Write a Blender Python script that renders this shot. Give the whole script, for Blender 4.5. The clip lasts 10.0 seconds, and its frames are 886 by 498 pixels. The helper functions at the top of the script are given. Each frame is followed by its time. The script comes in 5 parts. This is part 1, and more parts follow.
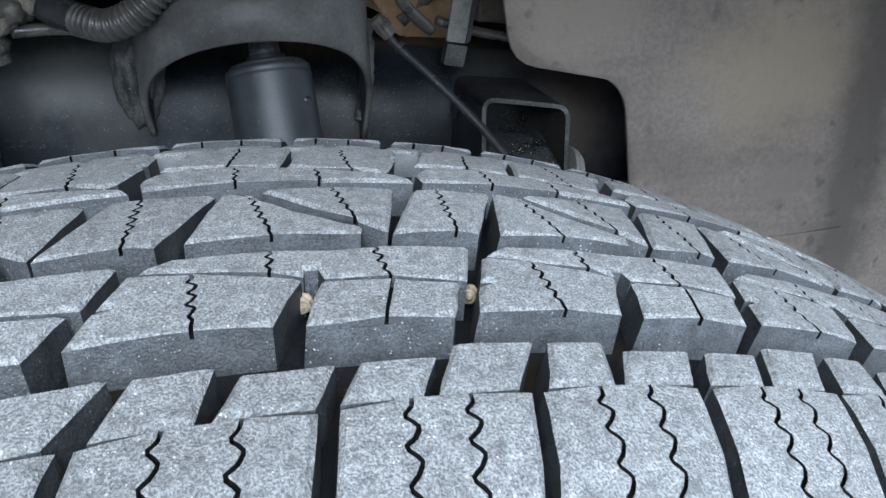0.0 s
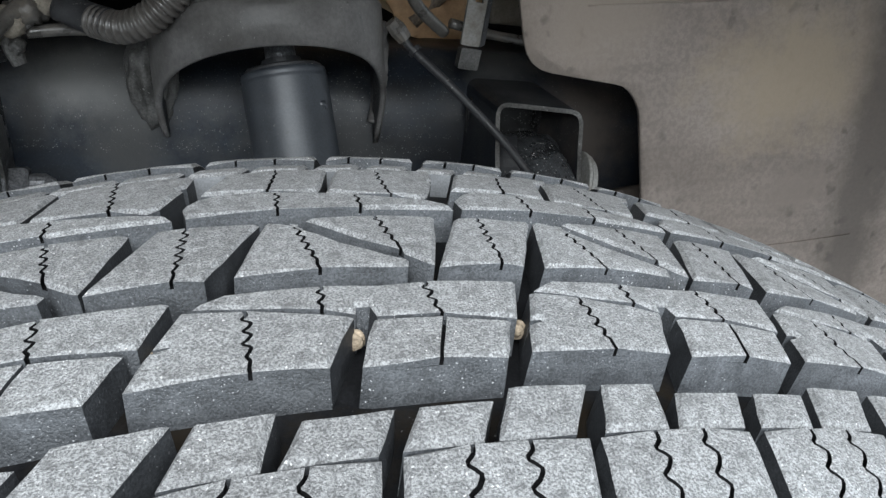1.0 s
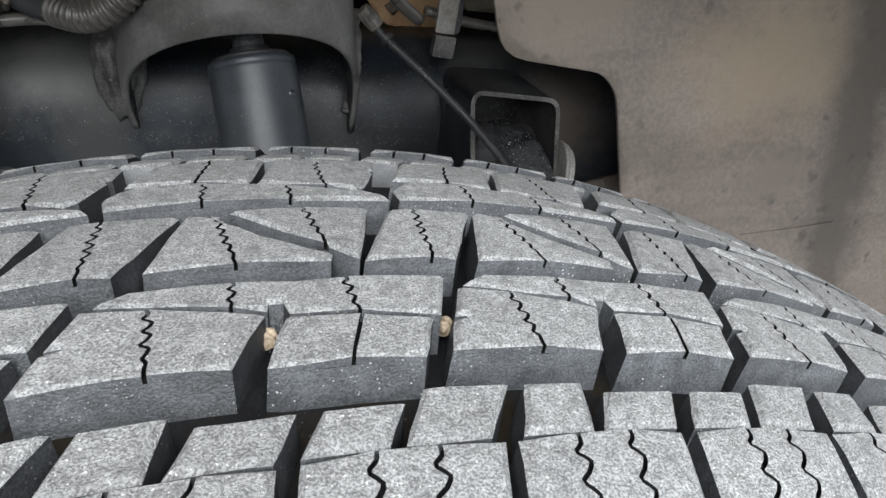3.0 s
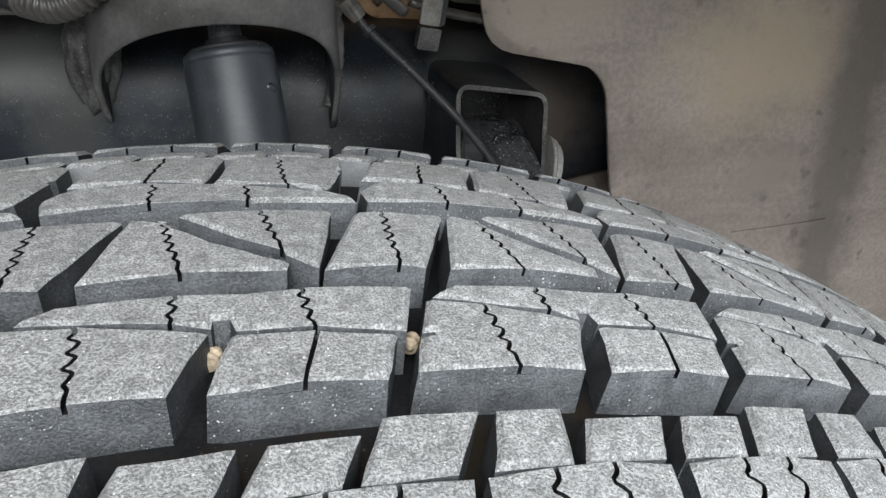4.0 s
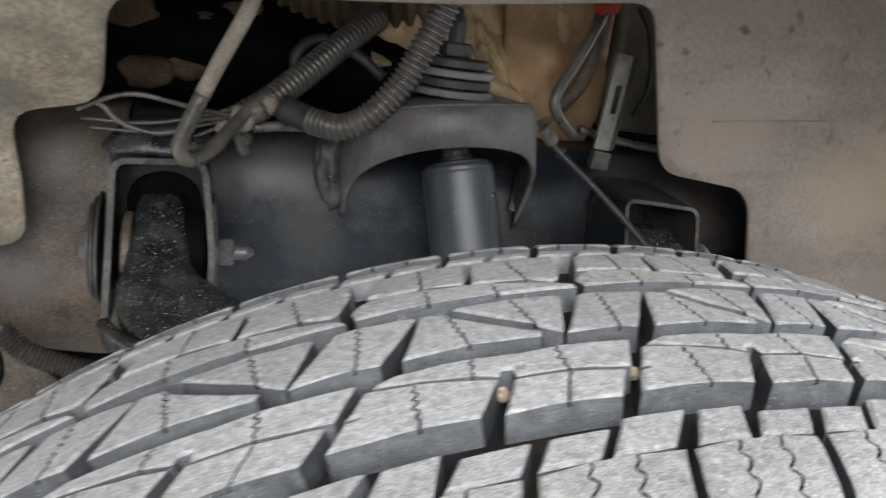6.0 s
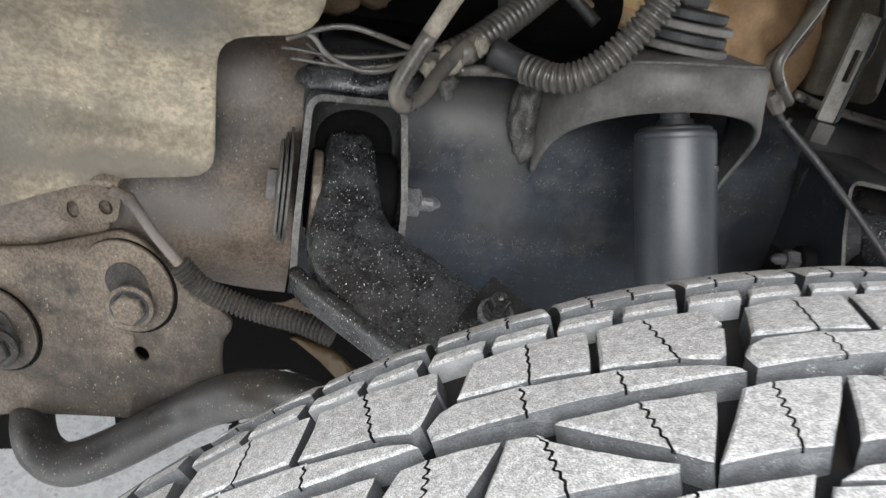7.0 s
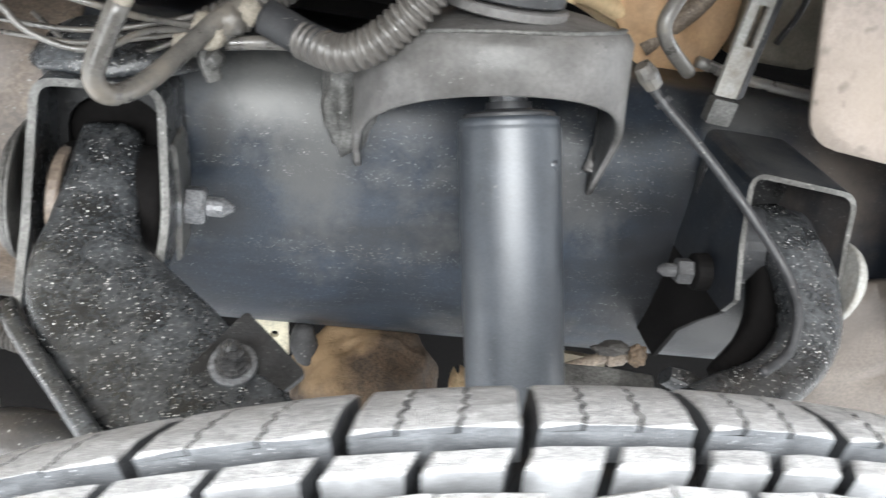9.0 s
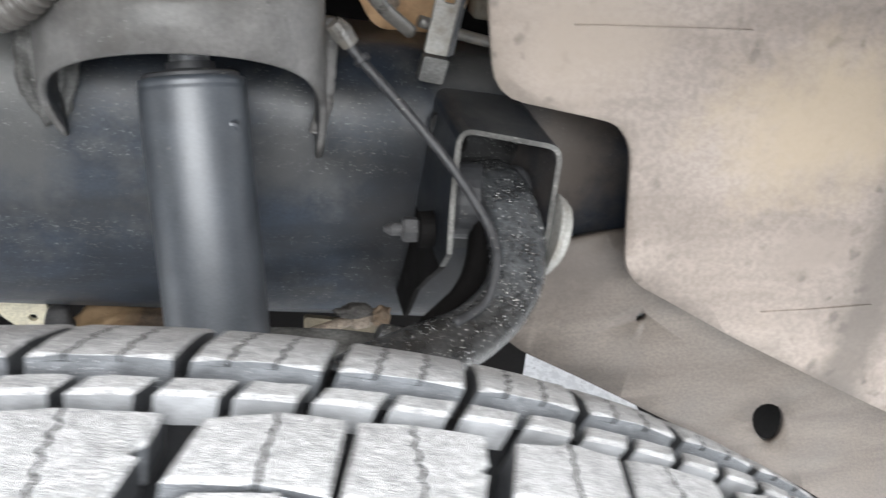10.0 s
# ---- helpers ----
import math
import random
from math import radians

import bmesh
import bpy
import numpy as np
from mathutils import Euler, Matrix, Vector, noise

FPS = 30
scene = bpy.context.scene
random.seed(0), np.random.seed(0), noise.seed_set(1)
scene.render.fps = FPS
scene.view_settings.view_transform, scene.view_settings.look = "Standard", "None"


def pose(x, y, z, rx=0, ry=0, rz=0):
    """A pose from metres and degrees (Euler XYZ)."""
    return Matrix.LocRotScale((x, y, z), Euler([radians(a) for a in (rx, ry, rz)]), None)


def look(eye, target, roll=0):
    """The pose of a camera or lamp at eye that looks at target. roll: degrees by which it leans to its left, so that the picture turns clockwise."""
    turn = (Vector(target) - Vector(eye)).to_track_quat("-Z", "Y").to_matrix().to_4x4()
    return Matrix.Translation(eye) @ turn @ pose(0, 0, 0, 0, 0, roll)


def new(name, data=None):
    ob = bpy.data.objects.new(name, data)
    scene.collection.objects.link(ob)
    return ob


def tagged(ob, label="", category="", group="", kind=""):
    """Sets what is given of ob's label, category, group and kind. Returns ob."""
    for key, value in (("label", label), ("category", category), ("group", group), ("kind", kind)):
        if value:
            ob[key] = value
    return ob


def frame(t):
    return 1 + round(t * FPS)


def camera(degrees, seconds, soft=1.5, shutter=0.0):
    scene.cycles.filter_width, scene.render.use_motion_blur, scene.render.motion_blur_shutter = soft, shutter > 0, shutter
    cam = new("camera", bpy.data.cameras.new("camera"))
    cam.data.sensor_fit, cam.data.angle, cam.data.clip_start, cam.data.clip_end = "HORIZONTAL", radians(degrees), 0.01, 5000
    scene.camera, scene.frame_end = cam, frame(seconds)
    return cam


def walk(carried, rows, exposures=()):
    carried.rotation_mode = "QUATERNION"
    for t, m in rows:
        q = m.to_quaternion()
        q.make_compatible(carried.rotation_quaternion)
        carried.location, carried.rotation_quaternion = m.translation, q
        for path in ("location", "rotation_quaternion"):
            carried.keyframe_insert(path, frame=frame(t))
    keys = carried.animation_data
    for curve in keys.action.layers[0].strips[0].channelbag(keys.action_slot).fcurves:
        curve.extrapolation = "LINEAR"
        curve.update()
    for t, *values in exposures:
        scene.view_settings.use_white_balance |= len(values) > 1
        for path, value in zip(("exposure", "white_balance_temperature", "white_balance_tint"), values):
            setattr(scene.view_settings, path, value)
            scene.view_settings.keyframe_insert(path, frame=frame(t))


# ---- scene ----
cam = camera(58.19, 10.0, soft=1.4, shutter=0.3)
# seconds, place in metres, turn in degrees
ROWS = [
    (0.0, 0.0131, -0.152, 0.8633, 64.53, 0.043, -15.831),
    (0.5, 0.0101, -0.1457, 0.8657, 64.334, 0.151, -15.908),
    (1.0, 0.0047, -0.1461, 0.8706, 63.928, -0.684, -15.711),
    (1.5, 0.0062, -0.1449, 0.8682, 63.687, -0.686, -15.654),
    (2.0, 0.0108, -0.1464, 0.864, 63.531, -0.419, -15.824),
    (2.5, 0.0147, -0.1462, 0.868, 63.411, -0.335, -15.919),
    (4.0, 0.0266, -0.1317, 0.8638, 62.865, -0.683, -16.754),
    (4.5, 0.0272, -0.1299, 0.8611, 62.689, -0.639, -16.574),
    (5.0, 0.0222, -0.1312, 0.8725, 62.967, -0.677, -16.56),
    (5.2, 0.0056, -0.1389, 0.8832, 65.043, -1.148, -16.728),
    (6.3, -0.1454, -0.1979, 0.8972, 69.96, -4.26, -12.031),
    (6.5, -0.1641, -0.1737, 0.8988, 69.654, -4.595, -9.424),
    (7.0, -0.1813, -0.1269, 0.895, 64.01, -5.552, -7.971),
    (7.5, -0.1677, -0.0616, 0.8641, 61.505, -6.07, -5.985),
    (8.0, -0.1526, -0.0316, 0.871, 60.477, -6.322, -3.551),
    (8.5, -0.0995, -0.0326, 0.8812, 60.358, -5.703, -4.036),
    (9.0, -0.0347, -0.0391, 0.8911, 60.434, -3.923, -5.471),
    (9.4, 0.0103, -0.0411, 0.8931, 59.882, -3.785, -7.44),
    (9.5, 0.0161, -0.0437, 0.8937, 59.722, -4.241, -8.209),
    (10.0, 0.0736, -0.0592, 0.8882, 59.682, -4.45, -11.808),
]
EXPOSURES = [(0.0, 0.12, 5500, 5), (0.5, 0.12, 5700, 5), (1.0, 0.15, 6080, 6), (2.0, 0.22, 6320, 8), (5.0, 0.22, 6400, 7), (6.5, 0.64, 6500, 11), (7.0, 1.05, 6500, 9), (7.5, 1.14, 6500, 8), (8.0, 1.56, 6450, 8), (8.5, 1.9, 6350, 7), (9.0, 2.24, 6350, 8), (9.5, 2.1, 6350, 8), (10.0, 1.74, 6350, 9)]
walk(cam, [(t, pose(*r)) for t, *r in ROWS], EXPOSURES)

# ---- daylight: bright overcast sky over the open side of the wheel arch ----
world = bpy.data.worlds.new("overcast_sky")
scene.world = world
world.use_nodes = True
wn, wl = world.node_tree.nodes, world.node_tree.links
sky = wn.new("ShaderNodeTexSky")
sky.sky_type = "NISHITA"
sky.sun_disc = False
sky.sun_elevation, sky.sun_rotation = radians(46), radians(190)
cloud = wn.new("ShaderNodeHueSaturation")
cloud.inputs["Saturation"].default_value = 0.3
wl.new(sky.outputs[0], cloud.inputs["Color"])
wl.new(cloud.outputs[0], wn["Background"].inputs[0])
wn["Background"].inputs[1].default_value = 0.10
sun = new("sun", bpy.data.lights.new("sun", "SUN"))
sun.data.energy, sun.data.angle, sun.data.color = 4.6, radians(60), (1.0, 0.985, 0.96)
sun.matrix_world = look((-0.3, -2.0, 2.7), (0.0, 0.0, 0.8))


# ---- materials ----
def material(name, base, rough=0.6, metal=0.0, vary=0.35, scale=60.0, tint=None, fine=900.0, bump=0.15, fleck=0.0, fleck_scale=1500.0, fleck_colour=(0.6, 0.6, 0.58), stain=0.0, stain_scale=9.0, stain_colour=(0.3, 0.24, 0.17), rough_vary=0.15, spec=0.5, grit=0.15, stain_edge=0.16, smear=0.0, fleck_thin=0.7, piece=0.0, patches=(), specks=0.0, speck_scale=430.0, speck_colour=(0.36, 0.36, 0.35)):
    """A surface with coarse and fine variation, flecks of grit, stains and a fine relief, in metres."""
    m = bpy.data.materials.new(name)
    m.use_nodes = True
    n, l = m.node_tree.nodes, m.node_tree.links
    b = n["Principled BSDF"]
    co = n.new("ShaderNodeTexCoord")

    def noise_tex(s, detail=4.0, rough_=0.6):
        t = n.new("ShaderNodeTexNoise")
        t.inputs["Scale"].default_value, t.inputs["Detail"].default_value, t.inputs["Roughness"].default_value = s, detail, rough_
        l.new(co.outputs["Object"], t.inputs["Vector"])
        return t.outputs["Fac"]

    def ramp(src, lo, hi, c0=(0, 0, 0), c1=(1, 1, 1)):
        r = n.new("ShaderNodeValToRGB")
        r.color_ramp.elements[0].position, r.color_ramp.elements[1].position = lo, hi
        r.color_ramp.elements[0].color, r.color_ramp.elements[1].color = (*c0, 1), (*c1, 1)
        l.new(src, r.inputs[0])
        return r.outputs[0]

    def mix(f, a, c):
        x = n.new("ShaderNodeMix")
        x.data_type = "RGBA"
        for sock, v in ((x.inputs[0], f), (x.inputs[6], a), (x.inputs[7], c)):
            if isinstance(v, (tuple, float, int)):
                sock.default_value = (*v, 1) if isinstance(v, tuple) else v
            else:
                l.new(v, sock)
        return x.outputs[2]

    tint = tint or tuple(c * (1 - vary) for c in base)
    light = tuple(min(1, c * (1 + vary)) for c in base)
    coarse = noise_tex(scale)
    grain = noise_tex(fine, 3.0, 0.7)
    col = mix(ramp(coarse, 0.3, 0.7), tint, light)
    speck = n.new("ShaderNodeMix")
    speck.data_type, speck.blend_type = "RGBA", "MULTIPLY"
    speck.inputs[0].default_value = 1.0
    l.new(col, speck.inputs[6])
    l.new(ramp(grain, 0.41, 0.59, (1 - grit,) * 3, (1 + grit,) * 3), speck.inputs[7])
    col = speck.outputs[2]
    if stain:
        col = mix(ramp(noise_tex(stain_scale, 7.0, 0.68), 0.60 - 0.3 * stain, 0.60 - 0.3 * stain + stain_edge), col, stain_colour)
    if smear:
        mp = n.new("ShaderNodeMapping")
        mp.inputs["Scale"].default_value = (1.0, 1.0, 4.5)
        l.new(co.outputs["Object"], mp.inputs["Vector"])
        streak = n.new("ShaderNodeTexNoise")
        streak.inputs["Scale"].default_value, streak.inputs["Detail"].default_value = 7.0, 6.0
        streak.inputs["Distortion"].default_value = 0.6
        l.new(mp.outputs[0], streak.inputs["Vector"])
        wash = n.new("ShaderNodeMix")
        wash.data_type, wash.blend_type = "RGBA", "MULTIPLY"
        wash.inputs[0].default_value = 1.0
        l.new(col, wash.inputs[6])
        l.new(ramp(streak.outputs["Fac"], 0.36, 0.64, (1 - smear, 1 - smear * 1.05, 1 - smear * 1.1), (1 + smear * 0.6,) * 3), wash.inputs[7])
        col = wash.outputs[2]
    if fleck:
        v = n.new("ShaderNodeTexVoronoi")
        v.inputs["Scale"].default_value = fleck_scale
        l.new(co.outputs["Object"], v.inputs["Vector"])
        wob = n.new("ShaderNodeTexNoise")
        wob.inputs["Scale"].default_value, wob.inputs["Detail"].default_value = fleck_scale * 1.6, 2.0
        l.new(co.outputs["Object"], wob.inputs["Vector"])
        shift = n.new("ShaderNodeVectorMath")
        shift.operation, shift.inputs[1].default_value = "MULTIPLY_ADD", (0.9 / fleck_scale,) * 3
        l.new(wob.outputs["Color"], shift.inputs[0])
        l.new(co.outputs["Object"], shift.inputs[2])
        l.new(shift.outputs[0], v.inputs["Vector"])
        sizes = n.new("ShaderNodeMath")
        sizes.operation, sizes.inputs[1].default_value = "MULTIPLY_ADD", fleck_thin
        l.new(v.outputs["Color"], sizes.inputs[0])
        l.new(v.outputs["Distance"], sizes.inputs[2])
        spots = ramp(sizes.outputs[0], 0.24, 0.42, (1, 1, 1), (0, 0, 0))
        patchy = ramp(noise_tex(fleck_scale / 14, 3.0), 0.62 - fleck * 0.4, 0.8)
        mul = n.new("ShaderNodeMath")
        mul.operation = "MULTIPLY"
        l.new(spots, mul.inputs[0])
        l.new(patchy, mul.inputs[1])
        col = mix(mul.outputs[0], col, fleck_colour)
    for cx, cz, rx, rz, tone in patches:
        mp = n.new("ShaderNodeMapping")
        mp.inputs["Scale"].default_value, mp.inputs["Location"].default_value = (1 / rx, 0, 1 / rz), (-cx / rx, 0, -cz / rz)
        l.new(co.outputs["Object"], mp.inputs["Vector"])
        far = n.new("ShaderNodeVectorMath")
        far.operation = "LENGTH"
        l.new(mp.outputs[0], far.inputs[0])
        ragged = n.new("ShaderNodeMath")
        ragged.operation, ragged.inputs[1].default_value = "MULTIPLY_ADD", 1.6
        l.new(noise_tex(45.0, 7.0, 0.7), ragged.inputs[0])
        l.new(far.outputs["Value"], ragged.inputs[2])
        third = n.new("ShaderNodeMath")
        third.operation, third.inputs[1].default_value = "MULTIPLY", 0.333
        l.new(ragged.outputs[0], third.inputs[0])
        col = mix(ramp(third.outputs[0], 0.40, 0.66, (0.8,) * 3, (0, 0, 0)), col, tone)
    if specks:
        warp = n.new("ShaderNodeTexNoise")
        warp.inputs["Scale"].default_value, warp.inputs["Detail"].default_value = speck_scale * 1.3, 2.0
        l.new(co.outputs["Object"], warp.inputs["Vector"])
        push = n.new("ShaderNodeVectorMath")
        push.operation, push.inputs[1].default_value = "MULTIPLY_ADD", (1.1 / speck_scale,) * 3
        l.new(warp.outputs["Color"], push.inputs[0])
        l.new(co.outputs["Object"], push.inputs[2])
        cells = n.new("ShaderNodeTexVoronoi")
        cells.inputs["Scale"].default_value = speck_scale
        l.new(push.outputs[0], cells.inputs["Vector"])
        thin = n.new("ShaderNodeMath")
        thin.operation, thin.inputs[1].default_value = "MULTIPLY_ADD", 0.8
        l.new(cells.outputs["Color"], thin.inputs[0])
        l.new(cells.outputs["Distance"], thin.inputs[2])
        where = ramp(noise_tex(18.0, 4.0), 0.66 - specks * 0.35, 0.74 - specks * 0.2)
        both = n.new("ShaderNodeMath")
        both.operation = "MULTIPLY"
        l.new(ramp(thin.outputs[0], 0.30, 0.40, (1, 1, 1), (0, 0, 0)), both.inputs[0])
        l.new(where, both.inputs[1])
        col = mix(both.outputs[0], col, speck_colour)
    if piece:
        info = n.new("ShaderNodeObjectInfo")
        each = n.new("ShaderNodeMix")
        each.data_type, each.blend_type = "RGBA", "MULTIPLY"
        each.inputs[0].default_value = 1.0
        l.new(col, each.inputs[6])
        l.new(ramp(info.outputs["Random"], 0.0, 1.0, (1 - piece,) * 3, (1 + piece,) * 3), each.inputs[7])
        col = each.outputs[2]
    l.new(col, b.inputs["Base Color"])
    rr = ramp(coarse, 0.25, 0.75, (rough - rough_vary,) * 3, (min(1, rough + rough_vary),) * 3)
    l.new(rr, b.inputs["Roughness"])
    b.inputs["Metallic"].default_value = metal
    b.inputs["Specular IOR Level"].default_value = spec
    bp = n.new("ShaderNodeBump")
    bp.inputs["Strength"].default_value, bp.inputs["Distance"].default_value = min(1.0, bump), 0.0008
    l.new(grain, bp.inputs["Height"])
    l.new(bp.outputs[0], b.inputs["Normal"])
    return m


# The pure white specks paint in small glints among the grit.
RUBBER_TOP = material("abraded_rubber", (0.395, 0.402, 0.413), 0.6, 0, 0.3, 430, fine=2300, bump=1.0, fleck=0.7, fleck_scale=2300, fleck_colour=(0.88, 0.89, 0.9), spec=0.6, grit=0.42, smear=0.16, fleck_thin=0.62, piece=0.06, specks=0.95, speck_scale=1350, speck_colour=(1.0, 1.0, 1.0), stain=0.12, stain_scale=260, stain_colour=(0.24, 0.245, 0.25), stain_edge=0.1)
# Side rubber: unworn, and darkened further for the shade on the walls.
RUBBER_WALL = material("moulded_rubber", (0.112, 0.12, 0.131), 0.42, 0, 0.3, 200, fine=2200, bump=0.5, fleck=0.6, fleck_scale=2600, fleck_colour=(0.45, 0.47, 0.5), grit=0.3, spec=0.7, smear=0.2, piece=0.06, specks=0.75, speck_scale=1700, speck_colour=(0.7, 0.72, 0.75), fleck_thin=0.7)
# Groove floor darkened below the other rubber to carry the grooves' shade.
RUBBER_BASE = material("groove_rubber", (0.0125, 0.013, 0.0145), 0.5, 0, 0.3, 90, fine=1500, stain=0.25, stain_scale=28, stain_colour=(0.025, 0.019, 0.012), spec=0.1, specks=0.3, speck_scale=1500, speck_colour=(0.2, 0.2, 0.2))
# Smooth wall rubber; its paleness stands in for light on the inner row.
RUBBER_WORN_LIT = material("smooth_lit_rubber", (0.27, 0.28, 0.295), 0.5, 0, 0.25, 140, fine=2000, bump=0.25, spec=0.5, grit=0.1, smear=0.15, piece=0.08, specks=0.3, speck_scale=1700, speck_colour=(0.7, 0.7, 0.72))
# Darker copy of the wall rubber: the narrow gaps' shade in its colour.
RUBBER_GAP = material("shaded_gap_rubber", (0.048, 0.051, 0.056), 0.5, 0, 0.3, 200, fine=2200, bump=0.3, grit=0.25, spec=0.3, specks=0.5, speck_scale=1800, speck_colour=(0.4, 0.4, 0.42))
# Near-black copy for the sipes, with the slit's shade put into the colour.
RUBBER_SLIT = material("shaded_slit_rubber", (0.012, 0.012, 0.013), 0.7, 0, 0.2, 90, spec=0.1)
# Dark patches: oil with painted shade by the nuts and the right bracket.
BLACK_STEEL = material("black_painted_steel", (0.011, 0.0165, 0.0255), 0.44, 0, 0.45, 25, fine=700, bump=0.2, fleck=0.8, fleck_scale=900, fleck_colour=(0.22, 0.22, 0.21), stain=0.3, stain_scale=18, stain_colour=(0.042, 0.045, 0.048), spec=0.42, smear=0.4, rough_vary=0.12, fleck_thin=0.62, specks=0.68, speck_scale=900, speck_colour=(0.26, 0.26, 0.255), patches=((-0.08, 0.748, 0.055, 0.026, (0.10, 0.10, 0.097)), (-0.055, 0.705, 0.025, 0.05, (0.06, 0.061, 0.06)), (-0.108, 0.724, 0.010, 0.022, (0.012, 0.013, 0.014)), (0.156, 0.640, 0.038, 0.075, (0.008, 0.008, 0.009)), (0.085, 0.690, 0.022, 0.028, (0.055, 0.056, 0.057)), (0.215, 0.592, 0.075, 0.055, (0.005, 0.005, 0.006)), (0.262, 0.690, 0.045, 0.055, (0.085, 0.071, 0.061)), (0.205, 0.735, 0.03, 0.012, (0.07, 0.07, 0.069))))
SHOCK_PAINT = material("satin_black_paint", (0.05, 0.058, 0.07), 0.46, 0.2, 0.2, 50, fine=900, bump=0.1, fleck=0.55, fleck_scale=230, fleck_colour=(0.012, 0.012, 0.012), rough_vary=0.05, spec=1.0, smear=0.15, specks=0.4)
CAST = material("gritty_cast_steel", (0.036, 0.0395, 0.0435), 0.28, 0, 0.55, 60, fine=520, bump=0.6, fleck=0.85, fleck_scale=850, fleck_colour=(0.7, 0.69, 0.67), grit=0.45, spec=0.8, fleck_thin=0.55, smear=0.5, specks=1.2, speck_scale=850, speck_colour=(0.95, 0.94, 0.92))
HOOD = material("dusty_black_steel", (0.148, 0.145, 0.143), 0.55, 0, 0.35, 26, fine=330, bump=0.35, fleck=0.55, fleck_scale=420, fleck_colour=(0.03, 0.03, 0.03), grit=0.10, smear=0.22, stain=0.35, stain_scale=18, stain_colour=(0.06, 0.056, 0.052), specks=0.75, speck_scale=700, spec=0.5, rough_vary=0.15)
EDGE = material("scuffed_grey_steel", (0.105, 0.105, 0.102), 0.45, 0.3, 0.5, 60, fine=600, bump=0.6, fleck=0.9, fleck_scale=300, fleck_colour=(0.03, 0.03, 0.03), grit=0.25, smear=0.3, specks=0.6)
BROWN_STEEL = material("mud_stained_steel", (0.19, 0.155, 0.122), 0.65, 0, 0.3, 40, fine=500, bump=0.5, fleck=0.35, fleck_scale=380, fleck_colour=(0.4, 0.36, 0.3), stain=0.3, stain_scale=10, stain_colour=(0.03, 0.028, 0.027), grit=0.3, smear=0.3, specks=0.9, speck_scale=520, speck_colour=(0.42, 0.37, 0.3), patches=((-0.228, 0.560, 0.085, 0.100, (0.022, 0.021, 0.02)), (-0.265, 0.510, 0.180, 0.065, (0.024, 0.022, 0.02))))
BAR_PAINT = material("dusty_bar_paint", (0.026, 0.026, 0.027), 0.36, 0, 0.5, 30, fine=450, bump=0.4, fleck=0.9, fleck_scale=700, fleck_colour=(0.5, 0.46, 0.4), stain=0.45, stain_scale=13, stain_colour=(0.115, 0.092, 0.072), smear=0.4, specks=0.9, spec=0.8, stain_edge=0.35)
PANEL = material("dusty_brown_panel", (0.108, 0.091, 0.078), 0.6, 0, 0.15, 14, fine=450, bump=0.4, fleck=0.8, fleck_scale=110, fleck_thin=0.5, fleck_colour=(0.05, 0.045, 0.04), stain=0.25, stain_scale=9, stain_colour=(0.07, 0.06, 0.053), grit=0.15, stain_edge=0.3, smear=0.25, patches=((0.262, 0.640, 0.040, 0.045, (0.06, 0.05, 0.043)),))
RAIL_BROWN = material("dusty_brown_steel", (0.178, 0.142, 0.113), 0.5, 0, 0.4, 30, fine=450, bump=0.5, fleck=0.5, fleck_scale=420, fleck_colour=(0.42, 0.39, 0.35), stain=0.4, stain_scale=13, stain_colour=(0.04, 0.043, 0.047), grit=0.25, specks=0.9, speck_scale=560, stain_edge=0.3, patches=((-0.255, 0.735, 0.016, 0.07, (0.035, 0.04, 0.045)), (-0.228, 0.765, 0.022, 0.022, (0.24, 0.215, 0.2)), (-0.27, 0.668, 0.05, 0.022, (0.2, 0.185, 0.175))))
LINER = material("dusty_plastic_liner", (0.245, 0.211, 0.188), 0.72, 0, 0.22, 6, fine=300, bump=0.6, fleck=0.85, fleck_scale=62, fleck_thin=0.5, fleck_colour=(0.035, 0.03, 0.027), stain=0.33, stain_scale=5, stain_colour=(0.25, 0.213, 0.183), spec=0.4, grit=0.1, stain_edge=0.2, smear=0.16, patches=((0.383, 0.742, 0.078, 0.052, (0.33, 0.272, 0.2)), (0.235, 0.788, 0.045, 0.030, (0.265, 0.225, 0.19)), (0.46, 0.72, 0.03, 0.6, (0.10, 0.087, 0.077)), (0.40, 0.66, 0.035, 0.02, (0.215, 0.183, 0.16))))
LINER_TAN = material("mud_dusted_liner", (0.47, 0.412, 0.315), 0.9, 0, 0.25, 40, fine=260, bump=0.9, fleck=0.5, fleck_scale=170, fleck_colour=(0.12, 0.11, 0.095), stain=0.56, stain_scale=15, stain_colour=(0.21, 0.2, 0.172), spec=0.15, grit=0.2, stain_edge=0.3, smear=0.22, specks=0.5, speck_scale=260, speck_colour=(0.62, 0.55, 0.42), patches=((-0.251, 0.811, 0.032, 0.02, (0.17, 0.168, 0.155)), (-0.30, 0.713, 0.10, 0.012, (0.22, 0.2, 0.17)), (-0.354, 0.735, 0.03, 0.03, (0.22, 0.21, 0.185)), (-0.36, 0.86, 0.03, 0.03, (0.13, 0.13, 0.12))))
RUST = material("rusty_metal", (0.15, 0.105, 0.066), 0.8, 0.1, 0.45, 40, fine=400, bump=0.6, stain=0.5, stain_scale=14, stain_colour=(0.05, 0.037, 0.03), grit=0.2, stain_edge=0.4)
